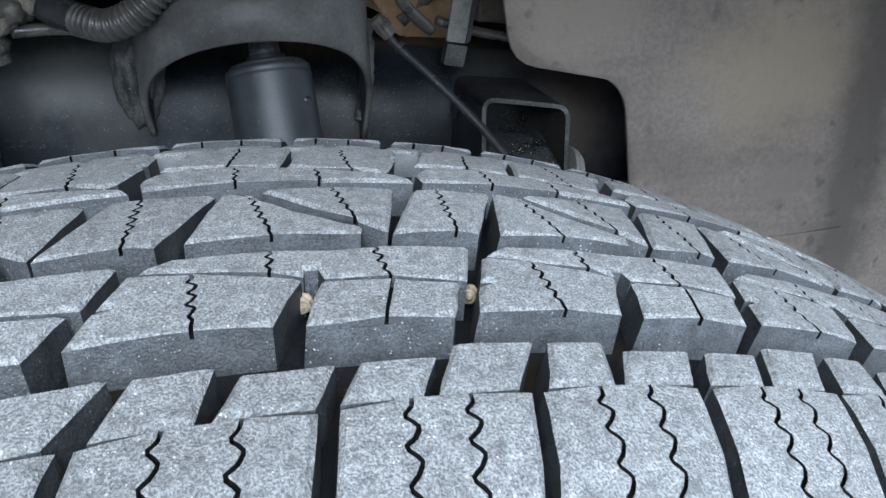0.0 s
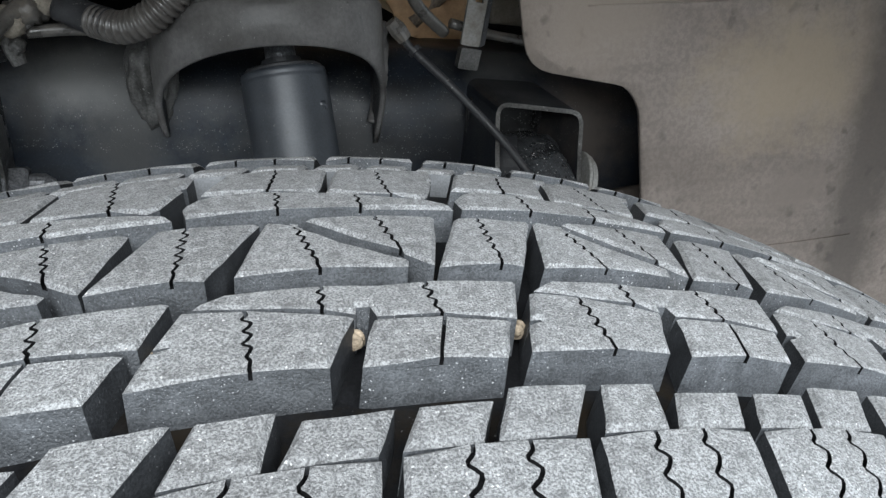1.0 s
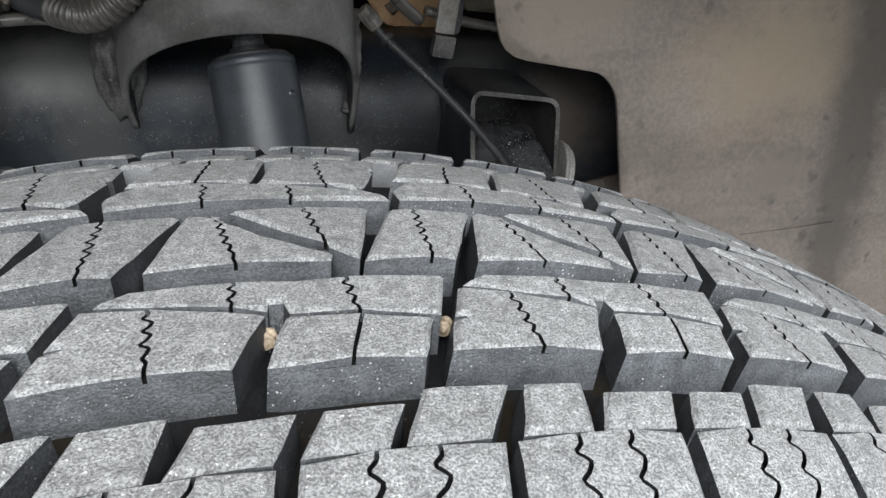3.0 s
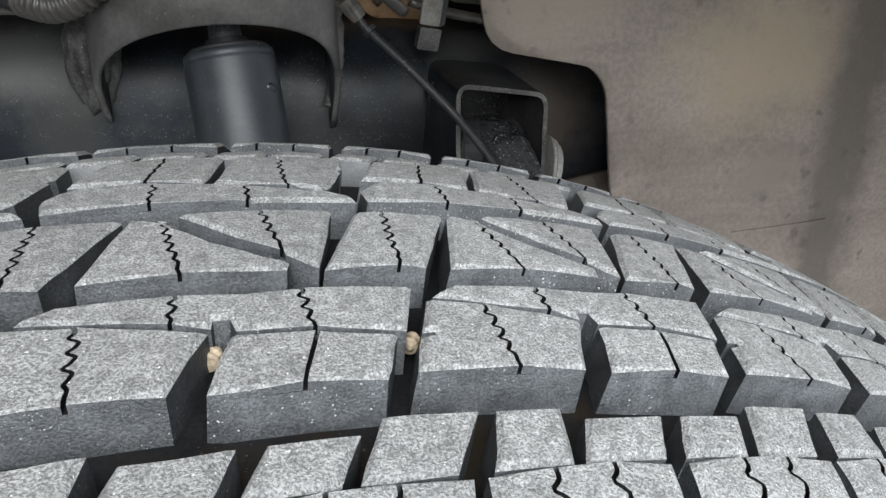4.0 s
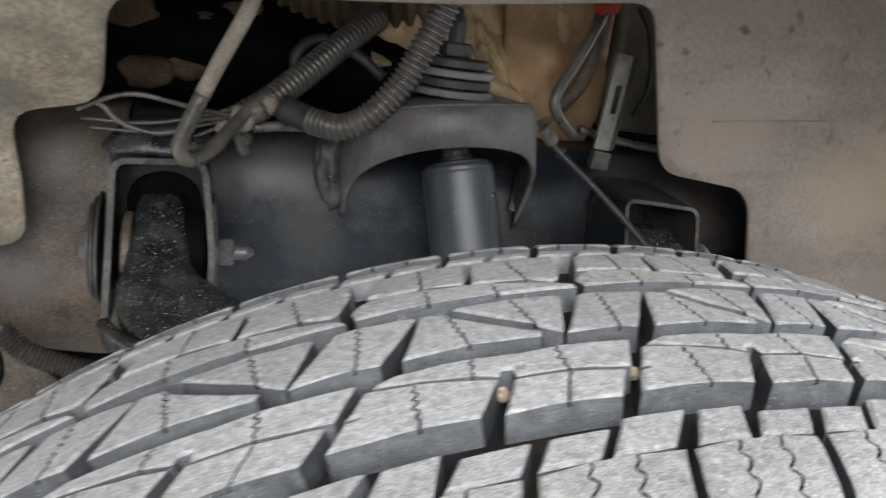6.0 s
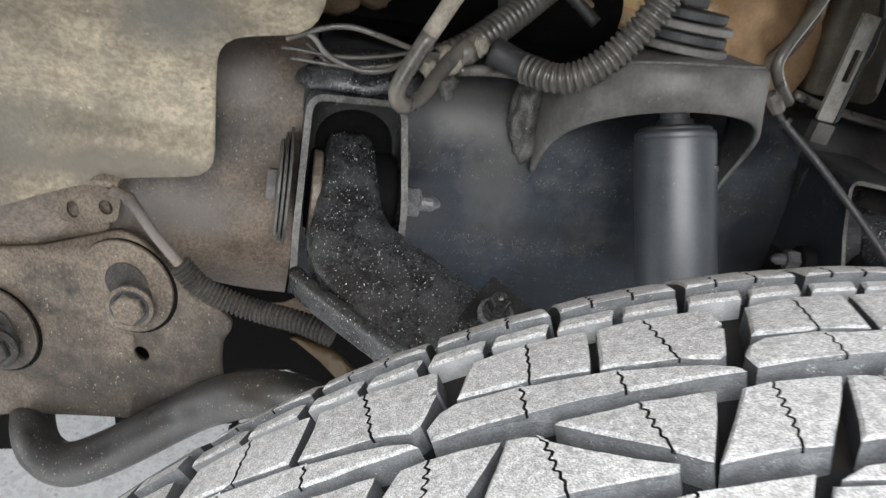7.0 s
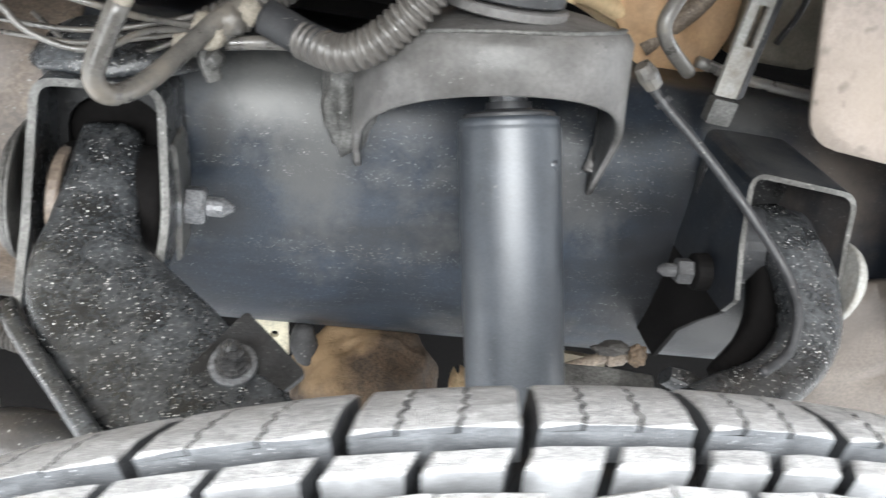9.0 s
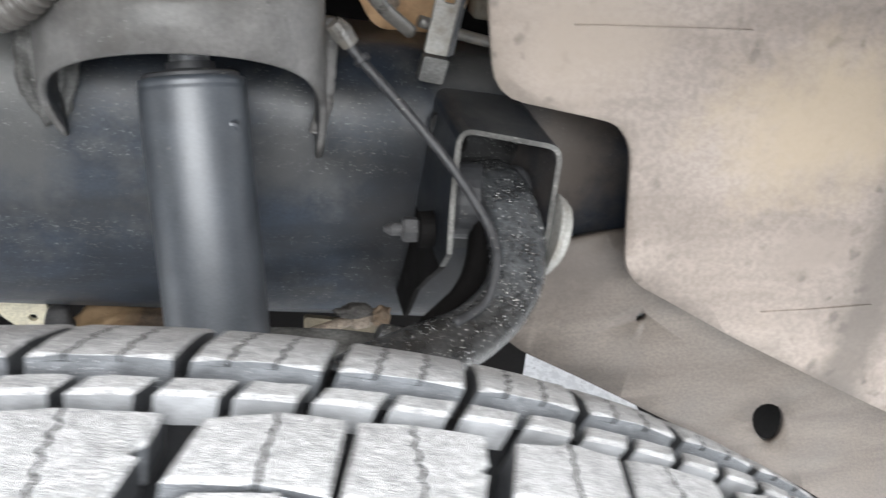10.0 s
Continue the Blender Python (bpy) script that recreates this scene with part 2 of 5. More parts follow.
BOOT = material("muddy_boot_rubber", (0.075, 0.05, 0.031), 0.7, 0, 0.5, 40, fine=500, bump=0.8, stain=0.5, stain_scale=28, stain_colour=(0.035, 0.026, 0.019), grit=0.35, stain_edge=0.4, patches=((-0.060, 0.552, 0.028, 0.032, (0.4, 0.27, 0.15)), (-0.036, 0.562, 0.020, 0.010, (0.34, 0.23, 0.13))))
GREASY = material("greasy_black_steel", (0.035, 0.035, 0.036), 0.26, 0.2, 0.4, 120, fine=600, bump=0.5, fleck=0.6, fleck_scale=520, fleck_colour=(0.4, 0.4, 0.38), spec=0.9, rough_vary=0.1)
SLEEVE = material("muddy_black_sleeve", (0.05, 0.047, 0.044), 0.65, 0, 0.4, 60, fine=600, bump=0.4, stain=0.2, stain_scale=25, stain_colour=(0.10, 0.083, 0.065), grit=0.3, stain_edge=0.3, spec=0.3)
TAN = material("tan_dusty_metal", (0.66, 0.5, 0.3), 0.7, 0, 0.25, 25, fine=400, bump=0.2, grit=0.05, stain=0.3, stain_scale=20, stain_colour=(0.2, 0.13, 0.07))
CREAM = material("cream_dusty_paint", (0.62, 0.58, 0.45), 0.7, 0, 0.15, 50, fine=500, bump=0.2)
DULL = material("dull_yellow_paint", (0.13, 0.11, 0.075), 0.7, 0, 0.3, 50, fine=500, bump=0.3, stain=0.4, stain_scale=30, stain_colour=(0.09, 0.07, 0.05))
GREY_DUST = material("pale_grey_plastic", (0.27, 0.27, 0.258), 0.6, 0, 0.2, 40, fine=500, bump=0.3, stain=0.35, stain_scale=20, stain_colour=(0.14, 0.12, 0.10))
PLASTIC = material("black_plastic", (0.03, 0.031, 0.034), 0.5, 0, 0.3, 200, fine=900, bump=0.2, fleck=0.7, fleck_scale=420, fleck_colour=(0.4, 0.38, 0.34))
GREY_PLASTIC = material("grey_dusty_plastic", (0.11, 0.104, 0.095), 0.36, 0, 0.4, 60, fine=600, bump=0.15, fleck=0.5, fleck_scale=500, fleck_colour=(0.3, 0.28, 0.25), grit=0.12, spec=0.9, rough_vary=0.2, stain=0.35, stain_scale=30, stain_colour=(0.16, 0.14, 0.115))
CONDUIT = material("dusty_conduit_plastic", (0.085, 0.079, 0.072), 0.36, 0, 0.3, 60, fine=600, bump=0.1, stain=0.3, stain_scale=25, stain_colour=(0.07, 0.064, 0.058), spec=0.9, grit=0.1, specks=0.4)
STICK = material("dusty_grey_strip", (0.29, 0.26, 0.215), 0.8, 0, 0.3, 60, fine=600, bump=0.3)
BOLT = material("zinc_bolt", (0.15, 0.154, 0.162), 0.42, 0.4, 0.35, 150, fine=700, bump=0.4, fleck=0.6, fleck_scale=450, fleck_colour=(0.03, 0.03, 0.03), grit=0.3)
DARK_BOLT = material("grey_dusty_bolt", (0.048, 0.048, 0.05), 0.6, 0.2, 0.3, 120, fine=600, bump=0.4, fleck=0.5, fleck_scale=420)
STONE = material("tan_pebble", (0.42, 0.34, 0.25), 0.8, 0, 0.4, 400, fine=1500, bump=0.5)
SNOW = material("white_gravelled_snow", (0.87, 0.88, 0.89), 0.9, 0, 0.06, 25, fine=60, bump=0.8, stain=0.25, stain_scale=60, stain_colour=(0.5, 0.5, 0.5))
# Oily black of the joint plate; elsewhere it puts shade into hollow faces.
OILY_SHADE = material("oily_shaded_steel", (0.012, 0.0125, 0.0135), 0.36, 0, 0.5, 45, smear=0.4, fine=500, bump=0.6, fleck=0.6, fleck_scale=700, fleck_colour=(0.4, 0.4, 0.38), spec=0.5, rough_vary=0.12, specks=0.5, speck_scale=600)
# Near black, little sheen: paints the shade in recesses and holes; also a black duct.
DARK = material("shade_black_metal", (0.0055, 0.005, 0.005), 0.8, 0, 0.4, 30, fine=300, bump=0.3, spec=0.1)
ORANGE = material("orange_brown_dust", (0.56, 0.37, 0.21), 0.7, 0, 0.3, 20, fine=400, bump=0.25, stain=0.4, stain_scale=16, stain_colour=(0.2, 0.11, 0.055), grit=0.06, stain_edge=0.4)
AMBER = material("amber_rust", (0.10, 0.063, 0.027), 0.5, 0, 0.4, 30, fine=500, bump=0.3, stain=0.45, stain_scale=30, stain_colour=(0.06, 0.04, 0.025), grit=0.1, stain_edge=0.4)
CAN_DUST = material("brown_dusted_grey_plastic", (0.27, 0.25, 0.205), 0.6, 0, 0.3, 30, fine=500, bump=0.2, stain=0.45, stain_scale=14, stain_colour=(0.13, 0.09, 0.06), stain_edge=0.3, grit=0.1)
LEAF = material("dry_leaf_tan", (0.66, 0.51, 0.32), 0.7, 0, 0.25, 90, fine=900, bump=0.5, stain=0.3, stain_scale=60, stain_colour=(0.35, 0.22, 0.10))
RED = material("red_plastic", (0.5, 0.04, 0.025), 0.5, 0, 0.2, 100)


# ---- mesh helpers ----
def finish(name, bm, mats, parent=None, label="", smooth=False):
    me = bpy.data.meshes.new(name)
    bmesh.ops.recalc_face_normals(bm, faces=bm.faces)
    bm.to_mesh(me)
    bm.free()
    for m in mats if isinstance(mats, (list, tuple)) else [mats]:
        me.materials.append(m)
    if smooth:
        for p in me.polygons:
            p.use_smooth = True
    ob = new(name, me)
    if parent:
        ob.parent = parent
    if label:
        ob["label"] = label
    return ob


def part(name, bm, mat, parent, label="", smooth=False):
    return finish(name, bm, mat, parent, label, smooth)


def thing(name, label, category, group="", kind=""):
    return tagged(new(name), label, category, group, kind)


def spline(pts, n=8):
    """A smooth line through the points (Catmull-Rom)."""
    p = [Vector(v) for v in pts]
    p = [2 * p[0] - p[1]] + p + [2 * p[-1] - p[-2]]
    out = []
    for a, b, c, d in zip(p, p[1:], p[2:], p[3:]):
        for k in range(n):
            t = k / n
            out.append(0.5 * (2 * b + (c - a) * t + (2 * a - 5 * b + 4 * c - d) * t * t + (3 * b - a - 3 * c + d) * t ** 3))
    out.append(p[-2])
    return out


def sweep(pts, radius, seg=14, bm=None, cap=True):
    """A round bar along a line; radius is a number or a function of the length gone."""
    bm = bm or bmesh.new()
    rings, gone, up = [], 0.0, Vector((0.13, 0.21, 0.97))
    for k, p in enumerate(pts):
        d = (pts[min(k + 1, len(pts) - 1)] - pts[max(k - 1, 0)]).normalized()
        a = (up - d * up.dot(d)).normalized()
        b = d.cross(a)
        up = a
        if k:
            gone += (p - pts[k - 1]).length
        r = radius(gone) if callable(radius) else radius
        rings.append([bm.verts.new(p + r * (math.cos(2 * math.pi * i / seg) * a + math.sin(2 * math.pi * i / seg) * b)) for i in range(seg)])
    for a, b in zip(rings, rings[1:]):
        for i in range(seg):
            bm.faces.new((a[i], a[(i + 1) % seg], b[(i + 1) % seg], b[i]))
    if cap:
        bm.faces.new(rings[0][::-1])
        bm.faces.new(rings[-1])
    return bm


def dense(pts, step):
    out = [pts[0]]
    for a, b in zip(pts, pts[1:]):
        k = max(1, math.ceil((b - a).length / step))
        out += [a.lerp(b, i / k) for i in range(1, k + 1)]
    return out


def corrugated(pts, r, pitch, depth, seg=16):
    line = dense(spline(pts, 10), pitch / 7)
    return sweep(line, lambda s: r - depth * (0.5 + 0.5 * math.cos(2 * math.pi * s / pitch)) ** 2, seg)


def lathe(profile, axis_from, axis_to, seg=40):
    """A turned body: profile rows of (length along the axis, radius)."""
    a, b = Vector(axis_from), Vector(axis_to)
    d = (b - a).normalized()
    u = d.orthogonal().normalized()
    v = d.cross(u)
    bm = bmesh.new()
    rings = [[bm.verts.new(a + d * s + r * (math.cos(2 * math.pi * i / seg) * u + math.sin(2 * math.pi * i / seg) * v)) for i in range(seg)] for s, r in profile]
    for p, q in zip(rings, rings[1:]):
        for i in range(seg):
            bm.faces.new((p[i], p[(i + 1) % seg], q[(i + 1) % seg], q[i]))
    bm.faces.new(rings[0][::-1])
    bm.faces.new(rings[-1])
    return bm


def sheet(outline, place, thick, cell=0.02, holes=()):
    """A bent sheet: outline and holes in two coordinates, laid into space by place(u, v, depth), cut into cells."""
    bm = bmesh.new()
    edges = []
    for loop in (outline, *holes):
        vs = [bm.verts.new((*p, 0)) for p in loop]
        edges += [bm.edges.new((p, q)) for p, q in zip(vs, vs[1:] + vs[:1])]
    bmesh.ops.triangle_fill(bm, use_beauty=True, edges=edges)
    us, vs = [v.co.x for v in bm.verts], [v.co.y for v in bm.verts]
    for lo, hi, no in ((min(us), max(us), (1, 0, 0)), (min(vs), max(vs), (0, 1, 0))):
        k = math.floor(lo / cell) + 1
        while k * cell < hi:
            bmesh.ops.bisect_plane(bm, geom=bm.verts[:] + bm.edges[:] + bm.faces[:], plane_co=Vector(no) * k * cell, plane_no=no)
            k += 1
    ret = bmesh.ops.extrude_face_region(bm, geom=bm.faces[:])
    back = {e for e in ret["geom"] if isinstance(e, bmesh.types.BMVert)}
    for v in bm.verts:
        v.co = place(v.co.x, v.co.y, thick if v in back else 0.0)
    return bm


def rounded(points, r, n=5):
    """A closed outline with its corners rounded."""
    out = []
    p = [Vector(q) for q in points]
    for a, b, c in zip(p[-1:] + p[:-1], p, p[1:] + p[:1]):
        d0, d1 = (a - b), (c - b)
        k = min(r, d0.length * 0.45, d1.length * 0.45)
        s, e = b + d0.normalized() * k, b + d1.normalized() * k
        out += [tuple((1 - t) ** 2 * s + 2 * t * (1 - t) * b + t * t * e) for t in (i / n for i in range(n + 1))]
    return out


def loft(rows, seg=20, power=3.2):
    """A body through rows of (x, y, z, half width, half height), boxy with rounded edges."""
    c = [Vector(r[:3]) for r in rows]
    line, dims = [], []
    n = 6
    sp = spline(c, n)
    for k, p in enumerate(sp):
        i, t = min(k // n, len(rows) - 2), (k - min(k // n, len(rows) - 2) * n) / n
        line.append(p)
        dims.append([rows[i][j] + (rows[i + 1][j] - rows[i][j]) * t for j in (3, 4)])
    bm = bmesh.new()
    rings = []
    for k, p in enumerate(line):
        d = (line[min(k + 1, len(line) - 1)] - line[max(k - 1, 0)]).normalized()
        side = d.cross(Vector((0.1, -0.5, 0.86))).normalized()
        upv = side.cross(d).normalized()
        ring = []
        for i in range(seg):
            a = 2 * math.pi * i / seg
            ca, sa = math.cos(a), math.sin(a)
            ring.append(bm.verts.new(p + side * dims[k][0] * math.copysign(abs(ca) ** (2 / power), ca) + upv * dims[k][1] * math.copysign(abs(sa) ** (2 / power), sa)))
        rings.append(ring)
    for a, b in zip(rings, rings[1:]):
        for i in range(seg):
            bm.faces.new((a[i], a[(i + 1) % seg], b[(i + 1) % seg], b[i]))
    bm.faces.new(rings[0][::-1])
    bm.faces.new(rings[-1])
    return bm


def hex_bolt(name, at, way, r, height, mat, parent, label="", washer=0.0, tip=0.0):
    """A hexagon head on its washer, with the end of its thread."""
    a, d = Vector(at), Vector(way).normalized()
    ob = part(name, lathe([(0, r * 0.94), (height * 0.12, r), (height * 0.85, r), (height, r * 0.86)], a, a + d, 6), mat, parent, label)
    if washer:
        part("washer", lathe([(-0.003, washer), (-0.0005, washer), (0, washer * 0.97)], a, a + d, 28), mat, ob)
    if tip:
        part("thread_end", lathe([(height, r * 0.52), (height + tip * 0.6, r * 0.52), (height + tip, r * 0.2)], a, a + d, 14), mat, ob)
    return ob


# ---- the tyre: turned carcass, tread blocks between real grooves ----
R, CROWN, DEPTH = 0.38, 1.763, 0.0088
# the wheel is steered and leans a little
HUB = Matrix.Translation((0, 0, 0.8032)) @ Matrix.Rotation(0.0268, 4, "Z") @ Matrix.Rotation(0.0325, 4, "X") @ Matrix.Translation((0, 0, -R))
UNROLLED = 0.40


def radius(y):
    return R - CROWN * (y + 0.0042) ** 2 - 8.72 * max(0.0, abs(y) - 0.0624) ** 2


def laid(a, y):
    """How the flat pattern lies on the crown: the turn and the place across that a point of it takes."""
    def spread(a):
        w = y / 0.08
        terms = (1, a, a * a, a ** 3, w, w * a, w * w, w * w * a, w ** 3, w * a * a, w ** 3 * a)
        turn = (-0.0006, 0.01789, -0.05057, 0.15676, 0.00427, -0.05834, -0.0013, 0.09376, 0.00391, 0.04405, 0.03447)
        across = (-0.007115, -0.017419, 0.021693, 0.010435, -0.011161, 0.002989, 0.008722, 0.007191, 0.014299, -0.003242, -0.008888)
        return Vector((sum(p * q for p, q in zip(terms, turn)), sum(p * q for p, q in zip(terms, across))))
    first, last = radians(-34), radians(34)
    if a < first:
        move = spread(first)
    elif a > last:
        move = spread(last).lerp(spread(first), min(1.0, (a - last) / (2 * math.pi + first - radians(8) - last)))
    else:
        move = spread(a)
    return a + move.x, y + move.y


def on_tyre(s, y, h):
    """s: arc length of the pattern, y: across, h: height over the tread."""
    a, y = laid(s / UNROLLED, y)
    r = radius(y) + h
    return HUB @ Vector((r * math.sin(a), y, r * math.cos(a)))


tyre = thing("tyre", "worn grey winter tyre with siped tread blocks standing on snowy ground", "tyre")
prof = [(-0.096, 0.215), (-0.104, 0.24), (-0.116, 0.285), (-0.114, 0.312), (-0.104, 0.332)]
half = [(y / 1000, radius(y / 1000) - DEPTH) for y in range(-93, 94, 6)]
prof = prof + half + [(-y, r) for y, r in prof[::-1]]
bm = bmesh.new()
rings = [[bm.verts.new(HUB @ Vector((r * math.sin(2 * math.pi * k / 260), y, r * math.cos(2 * math.pi * k / 260)))) for k in range(260)] for y, r in prof + [(0.09, 0.208), (-0.09, 0.208)]]
for a, b in zip(rings, rings[1:] + rings[:1]):
    for k in range(260):
        bm.faces.new((a[k], a[(k + 1) % 260], b[(k + 1) % 260], b[k]))
part("carcass", bm, RUBBER_BASE, tyre, "sidewalls and groove floors of the casing, groove shade in the colour", True)

# where each pitch of the pattern begins, in degrees from the top
PITCH = [-42.0, -31.3, -20.15, -8.73, 1.53, 10.5, 19.1, 27.7, 36.4]
PITCH += [36.4 + (360 - 78.4) / 29 * k for k in range(1, 30)]
INNER = [-42.2, -36.9, -31.6, -26.4, -21.35, -16.05, -10.65, -5.3, -0.4, 4.3, 8.4, 12.5, 16.9, 21.1, 25.3, 29.5, 33.7]
INNER += [33.7 + (360 - 75.9) / 62 * k for k in range(1, 63)]


# the inner rows run a little ahead of the middle ones
AHEAD = [0, 0, 0, 0.55, 0.8, 1.05, 1.15, 1.2, 1.2] + [1.2 * (29 - k) / 29 for k in range(1, 30)]


def turn_at(phase, share=0.0):
    k = min(max(int(math.floor(phase)), 0), len(PITCH) - 2)
    a, b = PITCH[k] - share * AHEAD[k], PITCH[k + 1] - share * AHEAD[k + 1]
    return a + (phase - k) * (b - a)


def wavy(p, q, amp=0.8, wave=5.2):
    """A zigzag sipe from p to q, in millimetres."""
    a, b = Vector(p), Vector(q)
    d = b - a
    calm = 5.0 if amp >= 0.85 else 2.6
    wave = wave if amp >= 0.85 or wave < 5 else 3.7
    n = max(2, round(d.length / wave * 8)) if amp else 1
    side = Vector((-d.y, d.x)).normalized()
    out = []
    for i in range(n + 1):
        t = i / n
        fade = min(1.0, 6 * t, max(0.0, calm * (0.94 - t))) * (1.0 if amp >= 0.85 else 0.8)
        out.append(a + d * t + side * amp * fade * (math.sin(2 * math.pi * i / 8) + 0.25 * math.sin(4 * math.pi * i / 8 + 0.7)))
    return out


SHARP = set()


def split(poly, line, gap):
    """Two outlines, left when a sipe cuts a block's outline."""
    def near(pt):
        best = None
        for i, (a, b) in enumerate(zip(poly, poly[1:] + poly[:1])):
            d = b - a
            t = min(0.98, max(0.02, (pt - a).dot(d) / max(d.length_squared, 1e-9)))
            m = (a + d * t - pt).length
            if best is None or m < best[0]:
                best = (m, i, t, a + d * t)
        return best
    s, e = near(line[0]), near(line[-1])
    e_side = e[1]
    if s[1] == e[1]:
        return [poly]
    n = len(poly)

    def walk_round(i, j):
        out, k = [], (i + 1) % n
        while True:
            out.append(poly[k])
            if k == j:
                return out
            k = (k + 1) % n
    run = e[3] - s[3]
    mid = [s[3]] + [p for p in line[1:-1] if 0.04 < (p - s[3]).dot(run) / run.length_squared < 0.96] + [e[3]]
    side = []
    for k in range(len(mid)):
        e = (mid[min(k + 1, len(mid) - 1)] - mid[max(k - 1, 0)]).normalized()
        side.append(Vector((-e.y, e.x)) * gap / 2)
    a = walk_round(s[1], e_side)
    b = walk_round(e_side, s[1])
    ca = sum(a, Vector((0, 0))) / len(a)
    sign = 1 if (ca - (mid[0] + mid[-1]) / 2).dot(side[len(side) // 2]) > 0 else -1
    one, two = [p + o * sign for p, o in zip(mid[::-1], side[::-1])], [p - o * sign for p, o in zip(mid, side)]
    SHARP.update((round(p.x, 3), round(p.y, 3)) for p in one + two)
    return [a + one, b + two]


def off_line(p, a, b):
    d = b - a
    t = min(1.0, max(0.0, (p - a).dot(d) / max(d.length_squared, 1e-12)))
    return (a + d * t - p).length


SIPE = 0.0017


def block_mesh(outlines, fine, depth=DEPTH, drop=0.0, draft=0.0):
    """Raised blocks with worn edges over their outlines, in millimetres along and across the tread."""
    bm = bmesh.new()
    for poly in outlines:
        one = bmesh.new()
        pts = [p / 1000 for p in poly]
        crisp = [(round(p.x, 3), round(p.y, 3)) in SHARP for p in poly]
        if sum(a.x * b.y - b.x * a.y for a, b in zip(pts, pts[1:] + pts[:1])) < 0:
            pts.reverse()
            crisp.reverse()
        slits = [(a, b) for a, b, p, q in zip(pts, pts[1:] + pts[:1], crisp, crisp[1:] + crisp[:1]) if p and q and (a - b).length < 0.0025 or p and q and len(poly) < 9 and abs(a.x - b.x) < 0.3 * abs(a.y - b.y)]
        inner = []
        for a, b, c, sharp in zip(pts[-1:] + pts[:-1], pts, pts[1:] + pts[:1], crisp):
            d0, d1 = (b - a).normalized(), (c - b).normalized()
            n0, n1 = Vector((-d0.y, d0.x)), Vector((-d1.y, d1.x))
            m = n0 + n1
            m = m.normalized() if m.length > 0.05 else n0
            reach = (0.0001 if sharp else 0.0009) / max(0.62, m.dot(n0))
            inner.append(b + m * min(reach, 0.3 * max((b - a).length, (c - b).length)))
        if fine:
            low = [one.verts.new((p.x, p.y, -0.0001 if sharp else -0.0009)) for p, sharp in zip(pts, crisp)]
            top = [one.verts.new((p.x, p.y, 0)) for p in inner]
            for k in range(len(pts)):
                one.faces.new((low[k], low[(k + 1) % len(pts)], top[(k + 1) % len(pts)], top[k]))
            one.faces.new(top)
        else:
            one.faces.new([one.verts.new((p.x, p.y, 0)) for p in pts])
        bmesh.ops.scale(one, vec=(1000, 1000, 1000), verts=one.verts[:])
        bmesh.ops.triangulate(one, faces=one.faces[:])
        bmesh.ops.scale(one, vec=(0.001, 0.001, 0.001), verts=one.verts[:])
        for axis, step in ((0, 0.006 if fine or drop else 0.015), (1, 0.008 if fine or drop else 0.02)):
            lo, hi = min(v.co[axis] for v in one.verts), max(v.co[axis] for v in one.verts)
            k = math.floor(lo / step) + 1
            while k * step < hi:
                at = Vector((0, 0, 0))
                at[axis] = k * step
                bmesh.ops.bisect_plane(one, geom=one.verts[:] + one.edges[:] + one.faces[:], plane_co=at, plane_no=(1 - axis, axis, 0))
                k += 1
        rim = [e for e in one.edges if e.is_boundary]
        low = bmesh.ops.extrude_edge_only(one, edges=rim)["geom"]
        for v in low:
            if isinstance(v, bmesh.types.BMVert):
                v.co.z = -depth - 0.001
                if draft:
                    out = Vector((0, 0))
                    for a, b in zip(pts, pts[1:] + pts[:1]):
                        if off_line(v.co.xy, a, b) < 0.00005:
                            out += Vector(((b - a).y, (a - b).x)).normalized()
                    if out.length:
                        v.co.xy += out.normalized() * draft
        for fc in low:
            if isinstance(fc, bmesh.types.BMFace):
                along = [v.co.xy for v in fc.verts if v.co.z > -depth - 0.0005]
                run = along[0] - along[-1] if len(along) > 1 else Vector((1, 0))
                # Walls running across the tread get the copy with gap shade painted in.
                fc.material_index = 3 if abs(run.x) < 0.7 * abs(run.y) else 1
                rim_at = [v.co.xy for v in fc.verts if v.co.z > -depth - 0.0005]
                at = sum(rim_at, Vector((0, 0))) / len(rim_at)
                # Slit faces take the near-black copy.
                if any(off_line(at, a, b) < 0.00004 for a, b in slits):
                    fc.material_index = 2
        for v in one.verts:
            p = Vector((v.co.x, v.co.y, 0)) * 170
            worn = Vector((noise.noise(p), noise.noise(p + Vector((7, 3, 1))), 0.5 * noise.noise(p + Vector((2, 9, 4))))) * 0.0004
            v.co = on_tyre(v.co.x + worn.x, v.co.y + worn.y, v.co.z - drop + worn.z)
        tmp = bpy.data.meshes.new("tmp")
        one.to_mesh(tmp)
        one.free()
        bm.from_mesh(tmp)
        bpy.data.meshes.remove(tmp)
    return bm


def siped_block(pieces, whole, drop=0.0):
    """The cut top of a block on its uncut foot: the sipes end a little below the edge."""
    bm = block_mesh(pieces, True, SIPE - 0.001, drop)
    foot = block_mesh([whole], False, DEPTH - SIPE, drop + SIPE, 0.0006)
    # The foot's top shows only down the sipes, so it is shade-dark too.
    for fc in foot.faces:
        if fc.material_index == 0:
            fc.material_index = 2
    tmp = bpy.data.meshes.new("tmp")
    foot.to_mesh(tmp)
    foot.free()
    bm.from_mesh(tmp)
    bpy.data.meshes.remove(tmp)
    return bm


def mm(deg):
    return math.radians(deg) * UNROLLED * 1000


